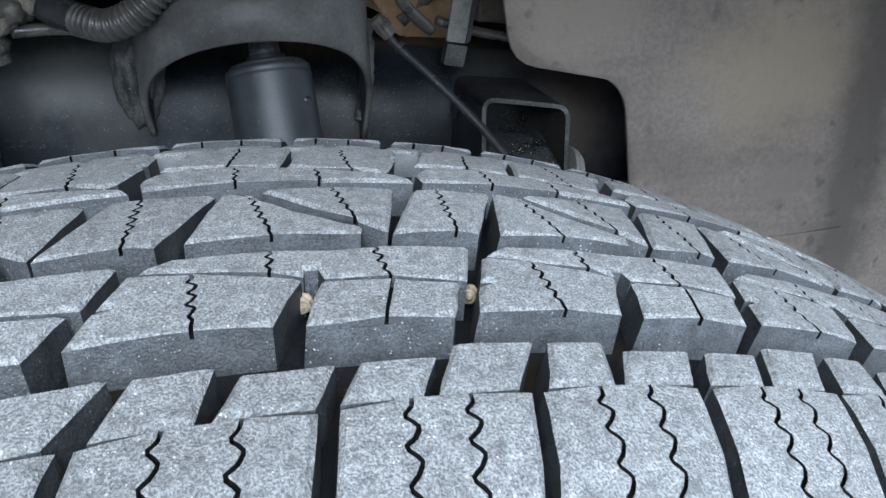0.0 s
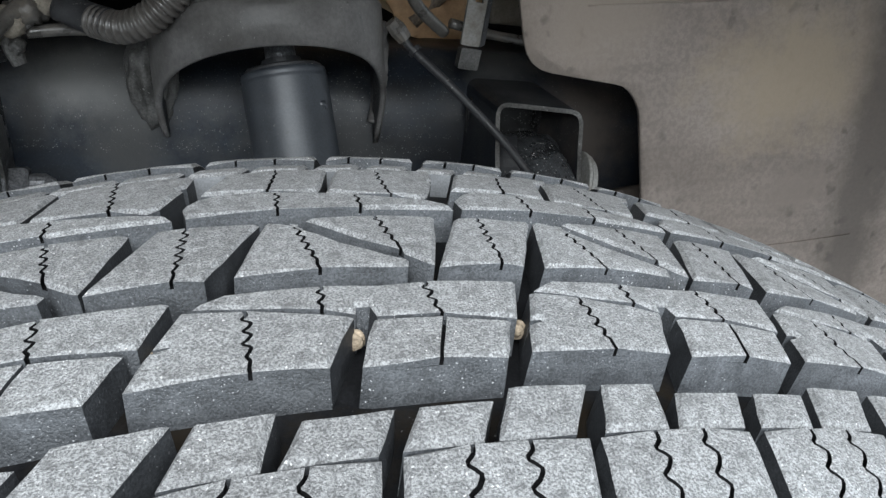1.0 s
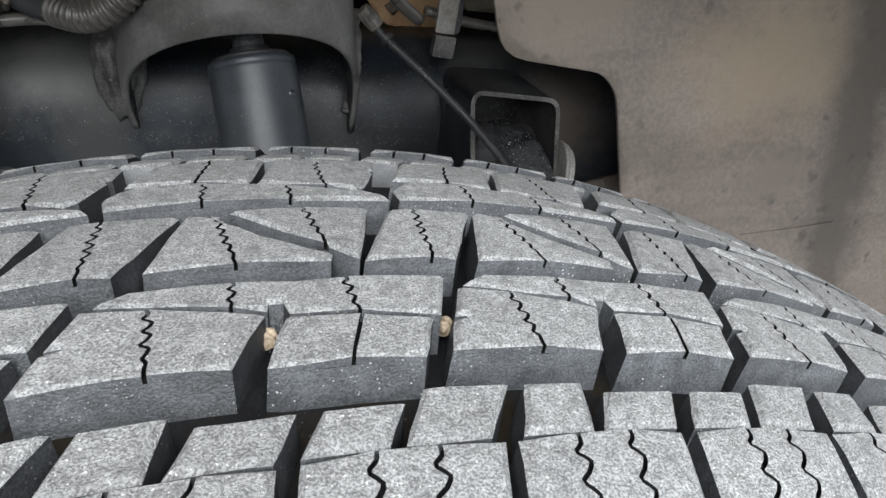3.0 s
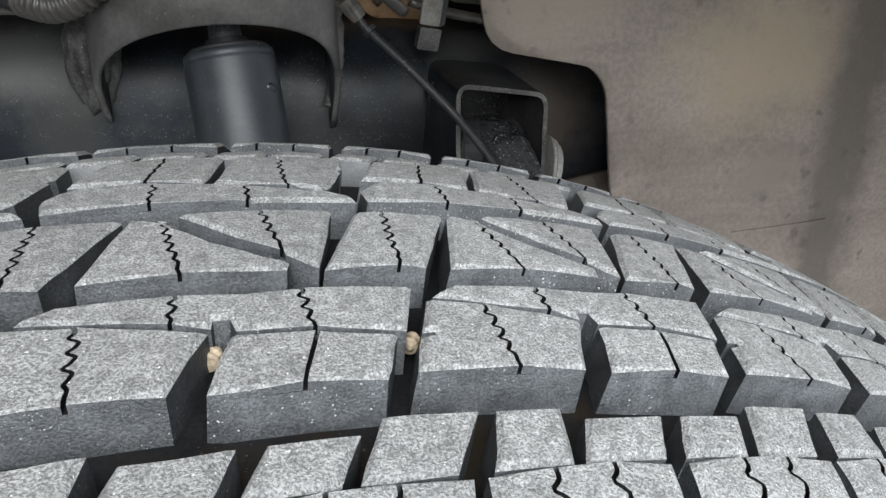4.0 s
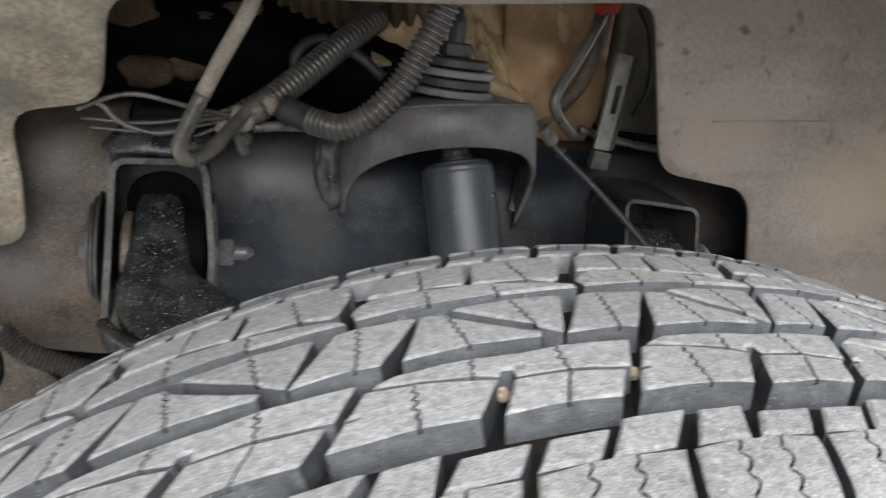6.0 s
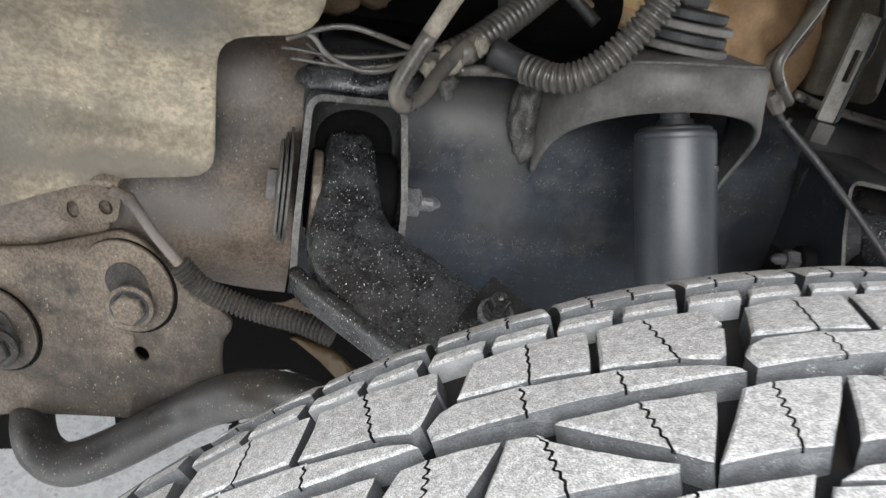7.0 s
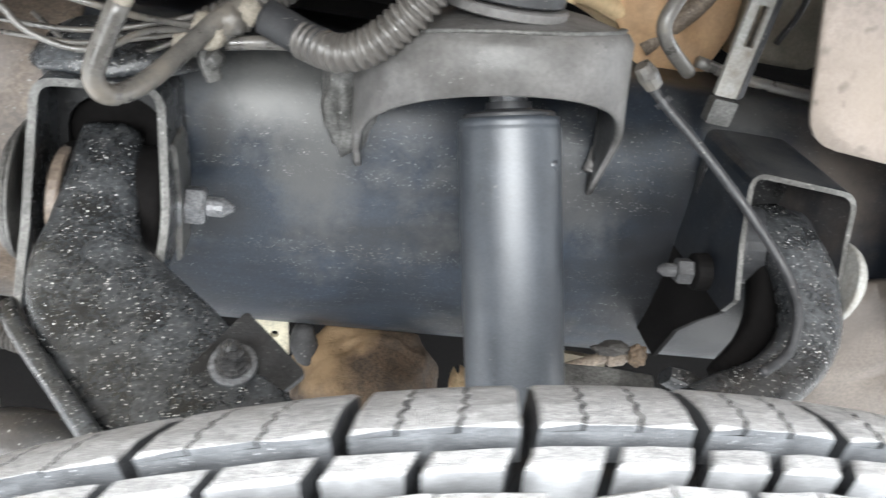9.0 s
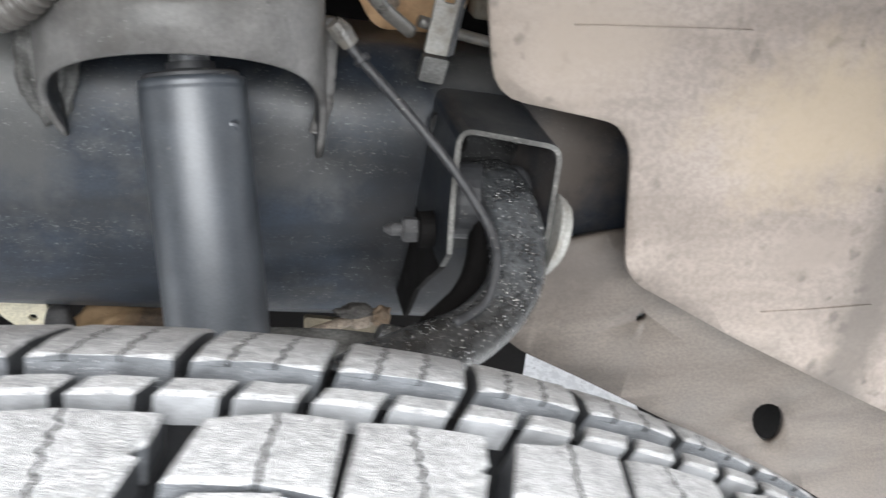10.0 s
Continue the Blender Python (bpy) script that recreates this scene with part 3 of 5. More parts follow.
# blocks of one pitch: outline (phase, across in mm), then its sipes (from, to, waviness)
UNIT = [
    ([(-0.305, 17.5), (-0.008, 16.8), (-0.175, -7.0), (-0.47, -7.0)], [((-0.215, 18), (-0.255, -8), 0.8)]),
    ([(0.010, 17.0), (0.065, 16.2), (0.12, 13.0), (0.241, 5.0), (0.372, -1.8), (0.437, -4.6), (0.425, -7.0), (-0.10, -7.0)], [((0.105, 16), (0.145, -8), 0.7)]),
    ([(0.15, 18.2), (0.62, 18.0), (0.552, 1.5), (0.518, -6.0), (0.497, -5.2), (0.437, -0.7), (0.307, 8.0)], [((0.395, 19), (0.425, 0), 0.7)]),
    ([(-0.205, -17.6), (-0.13, -14.2), (0.30, -14.9), (0.742, -14.8), (0.675, -28.0), (0.262, -25.6), (0.255, -22.0), (0.215, -22.0), (0.205, -24.3)], [((0.13, -14), (0.11, -24), 0.7), ((0.445, -14), (0.445, -28), 0.8)]),
    ([(-0.232, -19.0), (0.195, -25.6), (0.10, -39.4), (-0.345, -39.0), (-0.298, -30.4), (-0.252, -29.6), (-0.255, -28.6), (-0.29, -28.8)], [((-0.080, -21), (-0.085, -40), 0.8)]),
    ([(0.250, -27.0), (0.648, -29.4), (0.58, -40.2), (0.18, -40.2)], [((0.448, -28), (0.392, -41), 0.0)]),
    ([(-0.200, -48.4), (-0.040, -48.4), (-0.080, -59.0), (-0.265, -59.0)], []),
    ([(0.012, -50.9), (0.228, -50.9), (0.165, -59.0), (-0.052, -59.0)], []),
    ([(0.288, -50.7), (0.478, -50.7), (0.415, -59.0), (0.22, -59.0)], []),
    ([(0.535, -48.2), (0.755, -48.2), (0.655, -59.0), (0.452, -59.0)], []),
    ([(-0.285, -59.8), (0.170, -59.8), (0.128, -72), (0.065, -86), (-0.39, -86), (-0.325, -72)], [((-0.137, -59), (-0.205, -87), 0.9), ((0.008, -59), (-0.06, -87), 0.9)]),
    ([(0.220, -59.8), (0.682, -59.8), (0.635, -72), (0.575, -86), (0.115, -86), (0.178, -72)], [((0.38, -59), (0.31, -87), 0.9), ((0.522, -59), (0.45, -87), 0.9)]),
    ([(-0.205, 24.6), (-0.215, 30.0), (-0.17, 34.2), (-0.11, 36.4), (0.10, 35.8), (0.40, 32.8), (0.66, 28.8), (0.735, 26.2), (0.755, 23.8), (0.40, 24.0)], [((0.10, 37), (0.085, 23), 0.6), ((0.40, 34), (0.385, 23), 0.5)], 0.25),
    ([(-0.555, 53.0), (-0.125, 52.8), (-0.150, 45.6), (-0.18, 44.2), (-0.185, 43.4), (-0.16, 43.2), (-0.23, 32.4), (-0.265, 30.2), (-0.33, 32.2), (-0.635, 35.4)], [((-0.385, 54), (-0.39, 30), 0.6)], 1.0),
    ([(-0.012, 52.0), (0.17, 53.6), (0.410, 53.3), (0.335, 36.0), (0.10, 37.6), (-0.10, 38.2)], [((0.20, 55), (0.135, 36), 0.3)], 1.0),
]


def outline_mm(poly, k, share):
    return [Vector((mm(turn_at(k + u, share)), y)) for u, y in poly]


def cut(outline, sipes):
    pieces = [outline]
    for line in sipes:
        c = sum(line, Vector((0, 0))) / len(line)
        best = None
        for i, p in enumerate(pieces):
            xs = [v.x for v in p]
            if min(xs) - 0.5 <= c.x <= max(xs) + 0.5:
                best = i if best is None or abs(sum(xs) / len(xs) - c.x) < abs(sum(v.x for v in pieces[best]) / len(pieces[best]) - c.x) else best
        if best is not None:
            pieces[best:best + 1] = split(pieces[best], line, 0.7)
    return pieces


near_blocks, low_blocks, far_blocks = [], [], []
for k in range(len(PITCH) - 1):
    for poly, sipes, *own in UNIT:
        share = own[0] if own else 0.0
        o = outline_mm(poly, k, share)
        if -36 < PITCH[k] < 32:
            near_blocks.append((o, cut(o, [wavy((mm(turn_at(k + a[0], share)), a[1]), (mm(turn_at(k + b[0], share)), b[1]), amp) for a, b, amp in sipes])))
        else:
            far_blocks.append(o)
for a, b in zip(INNER, INNER[1:]):
    skew = 0.042
    g0, g1 = a + 0.24, b - 0.24
    def in_mm(d, y):
        return Vector((mm(d + skew * (y - 66)), y))
    shoulder = [in_mm(g0, 66.2), in_mm(g1, 66.2), in_mm(g1, 84.5), in_mm(g0, 84.5)]
    m = (a + b) / 2

    def low_mm(d, y):
        return Vector((mm(d + 0.09 * (y - 66)), y))
    small = [[low_mm(g0, 58.2), low_mm(m - 0.2, 58.2), low_mm(m - 0.2, 63.0), low_mm(g0, 63.0)], [low_mm(m + 0.2, 58.2), low_mm(g1, 58.2), low_mm(g1, 63.0), low_mm(m + 0.2, 63.0)]]
    if -36 < a < 34:
        cuts = [wavy(in_mm(a + (b - a) * f, 65.7), in_mm(a + (b - a) * f + 0.15, 85), 0.5, 4.0) for f in (0.3, 0.62)]
        near_blocks.append((shoulder, cut(shoulder, cuts)))
        low_blocks += small
    else:
        far_blocks += [shoulder] + small
for whole, pieces in near_blocks:
    part("tread_block", siped_block(pieces, whole), [RUBBER_TOP, RUBBER_WALL, RUBBER_SLIT, RUBBER_GAP], tyre)
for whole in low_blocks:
    # Low inner row: walls in the paler copy that carries the light.
    part("tread_block", block_mesh([whole], True, drop=0.0012), [RUBBER_TOP, RUBBER_WORN_LIT, RUBBER_SLIT, RUBBER_GAP], tyre)
rest = part("tread_round_the_wheel", block_mesh(far_blocks, False), [RUBBER_TOP, RUBBER_WALL, RUBBER_SLIT, RUBBER_GAP], tyre)
rest["kind"] = "stuff"


# ---- ground ----
bm = bmesh.new()
bmesh.ops.create_grid(bm, x_segments=40, y_segments=40, size=40, matrix=Matrix.Translation((0, 0, 0.044)))
ground = tagged(finish("ground", bm, SNOW), "bright white snow-dusted ground under the vehicle", "ground", kind="structure")

# ---- chassis: the rail falls a little towards the rear of the vehicle ----
E_X, E_Z = Vector((0.9945, 0, -0.105)), Vector((0.105, 0, 0.9945))


def on_rail(u, w, y):
    return Vector((0, y, 0.68)) + E_X * u + E_Z * w


def rail_face(u, w, d):
    edge = min(1.0, abs(w + 0.004) / (0.088 if w > -0.004 else 0.108))
    return on_rail(u, w, 0.3755 + 0.044 * (1 - math.sqrt(max(0.0, 1 - edge ** 2.6))) + d)


chassis = thing("chassis_frame", "black painted steel chassis rail dusted with road grit", "chassis")
part("rail", sheet([(-0.186, 0.083), (0.37, 0.083), (0.37, -0.090), (0.22, -0.1115), (-0.18, -0.1115), (-0.186, -0.108)], rail_face, 0.06, 0.012), BLACK_STEEL, chassis, "", True)
part("rail_end", sheet([(-0.52, 0.083), (-0.188, 0.083), (-0.188, -0.112), (-0.24, -0.100), (-0.28, -0.082), (-0.52, -0.06)], rail_face, 0.06, 0.012), RAIL_BROWN, chassis, "brown dust-stained stretch of the rail", True)


def u_bracket(name, path, front, back, thick, parent, mat, label="", edge_from=0.0):
    """A folded channel: path rows of (x, z) round its section, front(x, z): where its open edge lies."""
    line = [Vector((x, 0, z)) for x, z in path]
    bm = bmesh.new()
    rows = []
    for k, p in enumerate(line):
        d = (line[min(k + 1, len(line) - 1)] - line[max(k - 1, 0)]).normalized()
        inn = Vector((d.z, 0, -d.x)) * thick
        f = front(p.x, p.z)
        rows.append([bm.verts.new((q.x, y, q.z)) for q, y in ((p, f), (p, back), (p + inn, back), (p + inn, f))])
    for a, b in zip(rows, rows[1:]):
        for i in range(4):
            fc = bm.faces.new((a[i], a[(i + 1) % 4], b[(i + 1) % 4], b[i]))
            # Below edge_from the outer faces turn near black: painted shade, not bare edge.
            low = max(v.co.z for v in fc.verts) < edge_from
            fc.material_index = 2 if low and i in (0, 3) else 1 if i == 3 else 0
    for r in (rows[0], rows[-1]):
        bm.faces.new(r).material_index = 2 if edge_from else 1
    return part(name, bm, [mat, EDGE, DARK], parent, label)


def fold(points, r=0.01, n=5):
    """An open line with rounded corners."""
    p = [Vector(q) for q in points]
    out = [tuple(p[0])]
    for a, b, c in zip(p, p[1:], p[2:]):
        d0, d1 = a - b, c - b
        k = min(r, d0.length * 0.48, d1.length * 0.48)
        s, e = b + d0.normalized() * k, b + d1.normalized() * k
        out += [tuple((1 - t) ** 2 * s + 2 * t * (1 - t) * b + t * t * e) for t in (i / n for i in range(n + 1))]
    return out + [tuple(p[-1])]


def line_at(rows, z):
    for (z0, y0), (z1, y1) in zip(rows, rows[1:]):
        if z <= z1:
            return y0 + (y1 - y0) * (z - z0) / (z1 - z0)
    return rows[-1][1]


front_l = [(0.60, 0.27), (0.665, 0.286), (0.70, 0.311), (0.74, 0.331), (0.765, 0.338)]
u_bracket("arm_bracket", fold([(-0.192, 0.668), (-0.191, 0.69), (-0.184, 0.766), (-0.124, 0.762), (-0.122, 0.70), (-0.127, 0.672)], 0.012), lambda x, z: line_at(front_l, z) + (0.004 if x > -0.15 else 0), 0.40, 0.004, chassis, CAST, "gritty folded bracket with scuffed edges")
front_r = [(0.60, 0.27), (0.664, 0.288), (0.70, 0.312), (0.73, 0.327)]
front_rl = [(0.59, 0.352), (0.62, 0.340), (0.64, 0.322), (0.657, 0.304), (0.672, 0.294), (0.70, 0.312), (0.73, 0.327)]
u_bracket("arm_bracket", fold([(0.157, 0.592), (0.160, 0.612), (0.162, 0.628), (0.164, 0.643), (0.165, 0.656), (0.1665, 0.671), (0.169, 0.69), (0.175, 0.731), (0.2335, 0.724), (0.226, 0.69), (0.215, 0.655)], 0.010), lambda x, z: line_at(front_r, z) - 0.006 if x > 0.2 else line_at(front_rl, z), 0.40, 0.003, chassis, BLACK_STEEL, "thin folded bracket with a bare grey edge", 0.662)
# near-black backs that stand in for the shade inside the two brackets
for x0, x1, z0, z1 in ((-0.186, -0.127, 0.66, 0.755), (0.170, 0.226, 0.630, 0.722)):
    part("bracket_back", sheet(rounded([(x0, z0), (x1, z0), (x1, z1), (x0, z1)], 0.006), lambda u, v, d: Vector((u, 0.371 + d, v)), 0.004, 0.05), DARK if x0 < 0 else OILY_SHADE, chassis)
# The web is darkened as well, for the bracket's shaded inside.
part("bracket_web", sheet([(-0.1865, 0.66), (-0.1865, 0.763), (-0.1265, 0.760), (-0.1265, 0.66), (-0.1285, 0.66)] + [(-0.1545 + 0.025 * math.cos(a), 0.722 + 0.028 * math.sin(a) ** 0.7) for a in (math.pi * k / 12 for k in range(13))] + [(-0.1800, 0.66)], lambda u, v, d: Vector((u, 0.362 + d, v)), 0.004, 0.01), OILY_SHADE, chassis, "back plate with an arched opening")
# A near-black patch painted in for the slot's depth.
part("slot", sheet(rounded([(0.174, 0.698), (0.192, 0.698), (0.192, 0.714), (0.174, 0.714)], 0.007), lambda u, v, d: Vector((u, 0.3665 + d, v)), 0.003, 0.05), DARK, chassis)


def disc(name, at, way, r, t, mat, parent, label=""):
    a, d = Vector(at), Vector(way).normalized()
    return part(name, lathe([(0, r * 0.96), (t * 0.15, r), (t * 0.85, r), (t, r * 0.96)], a, a + d, 36), mat, parent, label, False)


hex_bolt("nut", (-0.1215, 0.350, 0.6945), (1, 0.02, -0.09), 0.0105, 0.011, BOLT, chassis, "grey hexagon nut", 0.014, 0.014)
for k, (x, r) in enumerate(((-0.1940, 0.037), (-0.1968, 0.034), (-0.1996, 0.030))):
    disc("cam_washer", (x, 0.343 - 0.001 * k, 0.704), (-1, -0.02, 0.09), r, 0.0021, EDGE if k < 2 else HOOD, chassis)
hex_bolt("bolt_head", (-0.2020, 0.344, 0.705), (-1, -0.02, 0.09), 0.0105, 0.006, HOOD, chassis)
# Seat collar made near black for the dark shadow round the nut.
part("nut_seat", lathe([(0, 0.011), (0.008, 0.0105), (0.009, 0.008)], (0.1665, 0.330, 0.6675), (0.1565, 0.3305, 0.6675), 24), DARK, chassis)
hex_bolt("nut", (0.1575, 0.3305, 0.6675), (-1, 0.09, 0.02), 0.0076, 0.009, DARK_BOLT, chassis, "dusty hexagon nut", 0.0, 0.010)
part("cam_plate", sheet(rounded([(-0.1262, 0.666), (-0.1232, 0.668), (-0.1205, 0.700), (-0.1205, 0.732), (-0.1230, 0.734)], 0.0015), lambda u, v, d: Vector((u, 0.338 + d, v)), 0.025, 0.02), EDGE, chassis)
for x, r in ((0.2235, 0.022), (0.2268, 0.020), (0.2300, 0.017)):
    disc("cam_washer", (x, 0.304, 0.676), (1, -0.12, -0.25), r * 1.12, 0.0024, GREY_DUST, chassis)
part("caked_grit", loft([(-0.190, 0.368, 0.768, 0.006, 0.002), (-0.180, 0.362, 0.773, 0.015, 0.005), (-0.166, 0.358, 0.776, 0.018, 0.0075), (-0.150, 0.358, 0.775, 0.019, 0.006), (-0.136, 0.359, 0.775, 0.017, 0.0075), (-0.122, 0.361, 0.772, 0.014, 0.005), (-0.112, 0.366, 0.767, 0.006, 0.002)], 18, 2.0), CAST, chassis, "black grit caked on the bracket", True)
disc("bush_face", (-0.1815, 0.345, 0.699), (1, 0, -0.08), 0.028, 0.006, RAIL_BROWN, chassis, "dusty brown bush face")
part("bushing", lathe([(0, 0.025), (0.004, 0.027), (0.05, 0.029), (0.054, 0.027)], (-0.183, 0.352, 0.70), (-0.127, 0.352, 0.694), 28), DARK, chassis, "", True)
part("bushing", lathe([(0, 0.020), (0.003, 0.022), (0.042, 0.022), (0.045, 0.020)], (0.174, 0.335, 0.684), (0.222, 0.335, 0.680), 28), PLASTIC, chassis)

# ---- shock tower: a half ring welded to the rail over the damper ----
HX, HY, HR = 0.037, 0.362, 0.071


def tower_low(a):
    return 0.7805 - 0.0355 * (a / radians(70)) ** 2 - (0.011 if a > 0 else 0.0) * (abs(a) / radians(95)) ** 6


bm = bmesh.new()
cols = []
for i in range(49):
    a = radians(-100 + 200 * i / 48)
    out = Vector((math.sin(a), -math.cos(a), 0))
    c = Vector((HX, HY, 0))
    top = 0.8065 - (0.008 if a > 0 else 0.016) * (a / radians(70)) ** 2
    low = tower_low(a)
    flare = 0.004 * max(0, math.cos(a))
    prof_ = [(HR - 0.002 + flare, low), (HR + flare, low + 0.0012), (HR, (low + top) / 2), (HR - 0.001, top - 0.006), (HR - 0.004, top - 0.0018), (HR - 0.009, top), (0.045, 0.5 * top + 0.4035), (0.012, 0.807), (0.012, 0.803), (0.045, 0.5 * top + 0.399), (HR - 0.010, top - 0.004), (HR - 0.0055, top - 0.009), (HR - 0.0048, (low + top) / 2), (HR - 0.004 + flare, low + 0.0008)]
    cols.append([bm.verts.new(c + out * r + Vector((0, 0, z))) for r, z in prof_])
for a, b in zip(cols, cols[1:]):
    n = len(a)
    for k in range(n):
        # Inner faces get the near-black slot, the hollow's shade put into colour.
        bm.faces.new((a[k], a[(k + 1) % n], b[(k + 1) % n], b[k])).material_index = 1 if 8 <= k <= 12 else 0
bm.faces.new(cols[0])
bm.faces.new(cols[-1])
tower = part("shock_tower", bm, [HOOD, OILY_SHADE], chassis, "dusty half-ring tower over the damper", True)
random.seed(3)
bead = [p + Vector((random.uniform(-1, 1), random.uniform(-1, 1), 0)) * 0.0008 for p in spline([(0.110, 0.374, 0.775), (0.110, 0.376, 0.745), (0.108, 0.376, 0.725), (0.103, 0.374, 0.708)], 10)]
part("weld_bead", sweep(bead, 0.0045, 12), HOOD, tower, "lumpy weld along the rail", True)
bm = bmesh.new()
bmesh.ops.create_icosphere(bm, subdivisions=4, radius=1)
for v in bm.verts:
    k = 1 + 0.28 * noise.noise(v.co * 2.1) + 0.12 * noise.noise(v.co * 5.5)
    v.co = Vector((-0.035, 0.379, 0.747)) + Vector((v.co.x * 0.015, v.co.y * 0.010, v.co.z * 0.031)) * k
part("weld_bead", bm, EDGE, tower, "broad lumpy weld along the rail", True)
part("rim", sweep([Vector((HX + (HR - 0.0065) * math.sin(a), HY - (HR - 0.0065) * math.cos(a), 0.8062 - (0.008 if a > 0 else 0.016) * (a / radians(70)) ** 2)) for a in (radians(-85 + 170 * k / 40) for k in range(41))], 0.0013, 8), EDGE, tower, "scuffed upper rim", True)

# ---- damper ----
shock = thing("shock_absorber", "satin black shock absorber tube hanging in its tower", "shock absorber")
S0, S1 = Vector((0.0413, 0.3232, 0.7586)), Vector((0.0530, 0.240, 0.567))
L = (S1 - S0).length
part("body", lathe([(0, 0.0215), (0.0008, 0.0243), (0.003, 0.0248), (0.0040, 0.0246), (0.0048, 0.0246), (0.0058, 0.0250), (0.0068, 0.0250), (0.012, 0.0250), (L * 0.9, 0.0250), (L, 0.0235)], S0, S1, 56), SHOCK_PAINT, shock, "", True)
part("cap", lathe([(-0.001, 0.0226), (0.0012, 0.0224), (0.0022, 0.021), (0.0032, 0.012), (0.0036, 0.0115), (0.007, 0.0112)], S0, S0 + (S0 - S1), 40), PLASTIC, shock, "black dust cap", False)
part("rod", lathe([(0, 0.009), (0.01, 0.009), (0.03, 0.007), (0.05, 0.007)], S0, S0 + (S0 - S1), 24), BOLT, shock, "bright piston rod")
up = Vector((0.105, 0.05, 1)).normalized()
T0 = Vector((0.037, 0.337, 0.806))
for k, (h, r, t) in enumerate(((0, 0.0295, 0.005), (0.006, 0.027, 0.006), (0.013, 0.029, 0.005), (0.019, 0.024, 0.006))):
    disc("top_washer", T0 + up * h, up, r, t, HOOD if k % 2 == 0 else PLASTIC, shock)
hex_bolt("stud_nut", T0 + up * 0.026, up, 0.011, 0.009, DARK_BOLT, shock, "", 0.0, 0.022)
tab = part("weld_tab", lathe([(0, 0.004), (0.004, 0.004), (0.005, 0.003)], (0.0588, 0.3021, 0.7444), (0.0594, 0.2966, 0.7419), 10), SHOCK_PAINT, shock)


# ---- upper control arm ----
arm = thing("control_arm", "grit-covered black steel upper control arm bolted between two brackets", "control arm")
part("front_leg", loft([(-0.157, 0.362, 0.726, 0.015, 0.013), (-0.157, 0.345, 0.716, 0.0165, 0.014), (-0.158, 0.318, 0.696, 0.021, 0.015), (-0.152, 0.288, 0.682, 0.030, 0.016), (-0.122, 0.250, 0.668, 0.036, 0.014), (-0.094, 0.214, 0.660, 0.036, 0.013), (-0.064, 0.175, 0.655, 0.034, 0.013), (-0.033, 0.137, 0.645, 0.030, 0.013)]), CAST, arm, "", True)
part("flange_lip", loft([(-0.188, 0.281, 0.672, 0.004, 0.009), (-0.180, 0.266, 0.671, 0.0045, 0.010), (-0.154, 0.231, 0.669, 0.0045, 0.010), (-0.122, 0.188, 0.667, 0.0045, 0.010), (-0.092, 0.148, 0.666, 0.0045, 0.010)], 14, 4.0), CAST, arm, "", True)
# Floor kept near black for the shade between lip and arm.
part("groove_floor", loft([(-0.176, 0.275, 0.662, 0.008, 0.003), (-0.148, 0.242, 0.659, 0.009, 0.003), (-0.115, 0.201, 0.657, 0.009, 0.003), (-0.078, 0.158, 0.655, 0.009, 0.003)], 12), OILY_SHADE, arm, "", True)
part("web", loft([(0.196, 0.338, 0.688, 0.010, 0.010), (0.195, 0.310, 0.668, 0.012, 0.010), (0.183, 0.286, 0.650, 0.013, 0.008), (0.158, 0.263, 0.642, 0.013, 0.007)], 16), DARK, arm, "", True)
part("rear_leg", loft([(0.200, 0.345, 0.692, 0.014, 0.012), (0.203, 0.322, 0.692, 0.0150, 0.0125), (0.2045, 0.296, 0.681, 0.0150, 0.0125), (0.197, 0.270, 0.664, 0.0145, 0.012), (0.172, 0.250, 0.652, 0.0145, 0.012), (0.135, 0.232, 0.652, 0.0145, 0.012), (0.09, 0.20, 0.655, 0.015, 0.012), (0.03, 0.14, 0.650, 0.017, 0.012)]), CAST, arm, "", True)
J0, JN = Vector((-0.082, 0.2305, 0.6800)), Vector((0.02, -0.42, 0.90)).normalized()
JX = Vector((1, 0, 0)).cross(JN).cross(JN).normalized() * -1
JY = JN.cross(JX)
part("joint_plate", sheet(rounded([(-0.019, 0.000), (0.004, -0.026), (0.030, -0.002), (0.003, 0.028)], 0.003), lambda u, v, d: J0 + JX * u + JY * v - JN * (d + 0.002), 0.004, 0.03), OILY_SHADE, arm, "black diamond plate")
for r, h in ((0.0150, 0.0), (0.0112, 0.0025), (0.0092, 0.005)):
    disc("washer", J0 + JN * h, JN, r * 0.66, 0.0024, GREASY if h else BOLT, arm)
hex_bolt("joint_nut", J0 + JN * 0.0074, JN, 0.0056, 0.0075, GREASY, arm, "", 0.0, 0.004)

# ---- wheel-arch liner: one bent sheet with its opening ----


def liner_y(x, z):
    left = min(0.345, max(0.22, 0.29 + (0.829 - z) * 0.72))
    t = min(1.0, max(0.0, (x + 0.15) / 0.30))
    w = t * t * (3 - 2 * t)
    return left * (1 - w) + 0.303 * w


def liner_at(u, v, d):
    return Vector((u, liner_y(u, v) + d + 0.0012 * math.sin(31 * u + 17 * v), v))


def soft_line(pts, r):
    return fold(pts, r, 4)


opening = soft_line([(-0.9, 0.60), (-0.70, 0.632), (-0.40, 0.673), (-0.365, 0.683), (-0.332, 0.695), (-0.295, 0.7045), (-0.239, 0.7085), (-0.2375, 0.755), (-0.231, 0.800), (-0.180, 0.806), (-0.166, 0.869), (-0.09, 0.869), (0.03, 0.868), (0.166, 0.872), (0.186, 0.757), (0.255, 0.742), (0.266, 0.728), (0.279, 0.645), (0.366, 0.594), (0.513, 0.516), (1.0, 0.27)], 0.016)
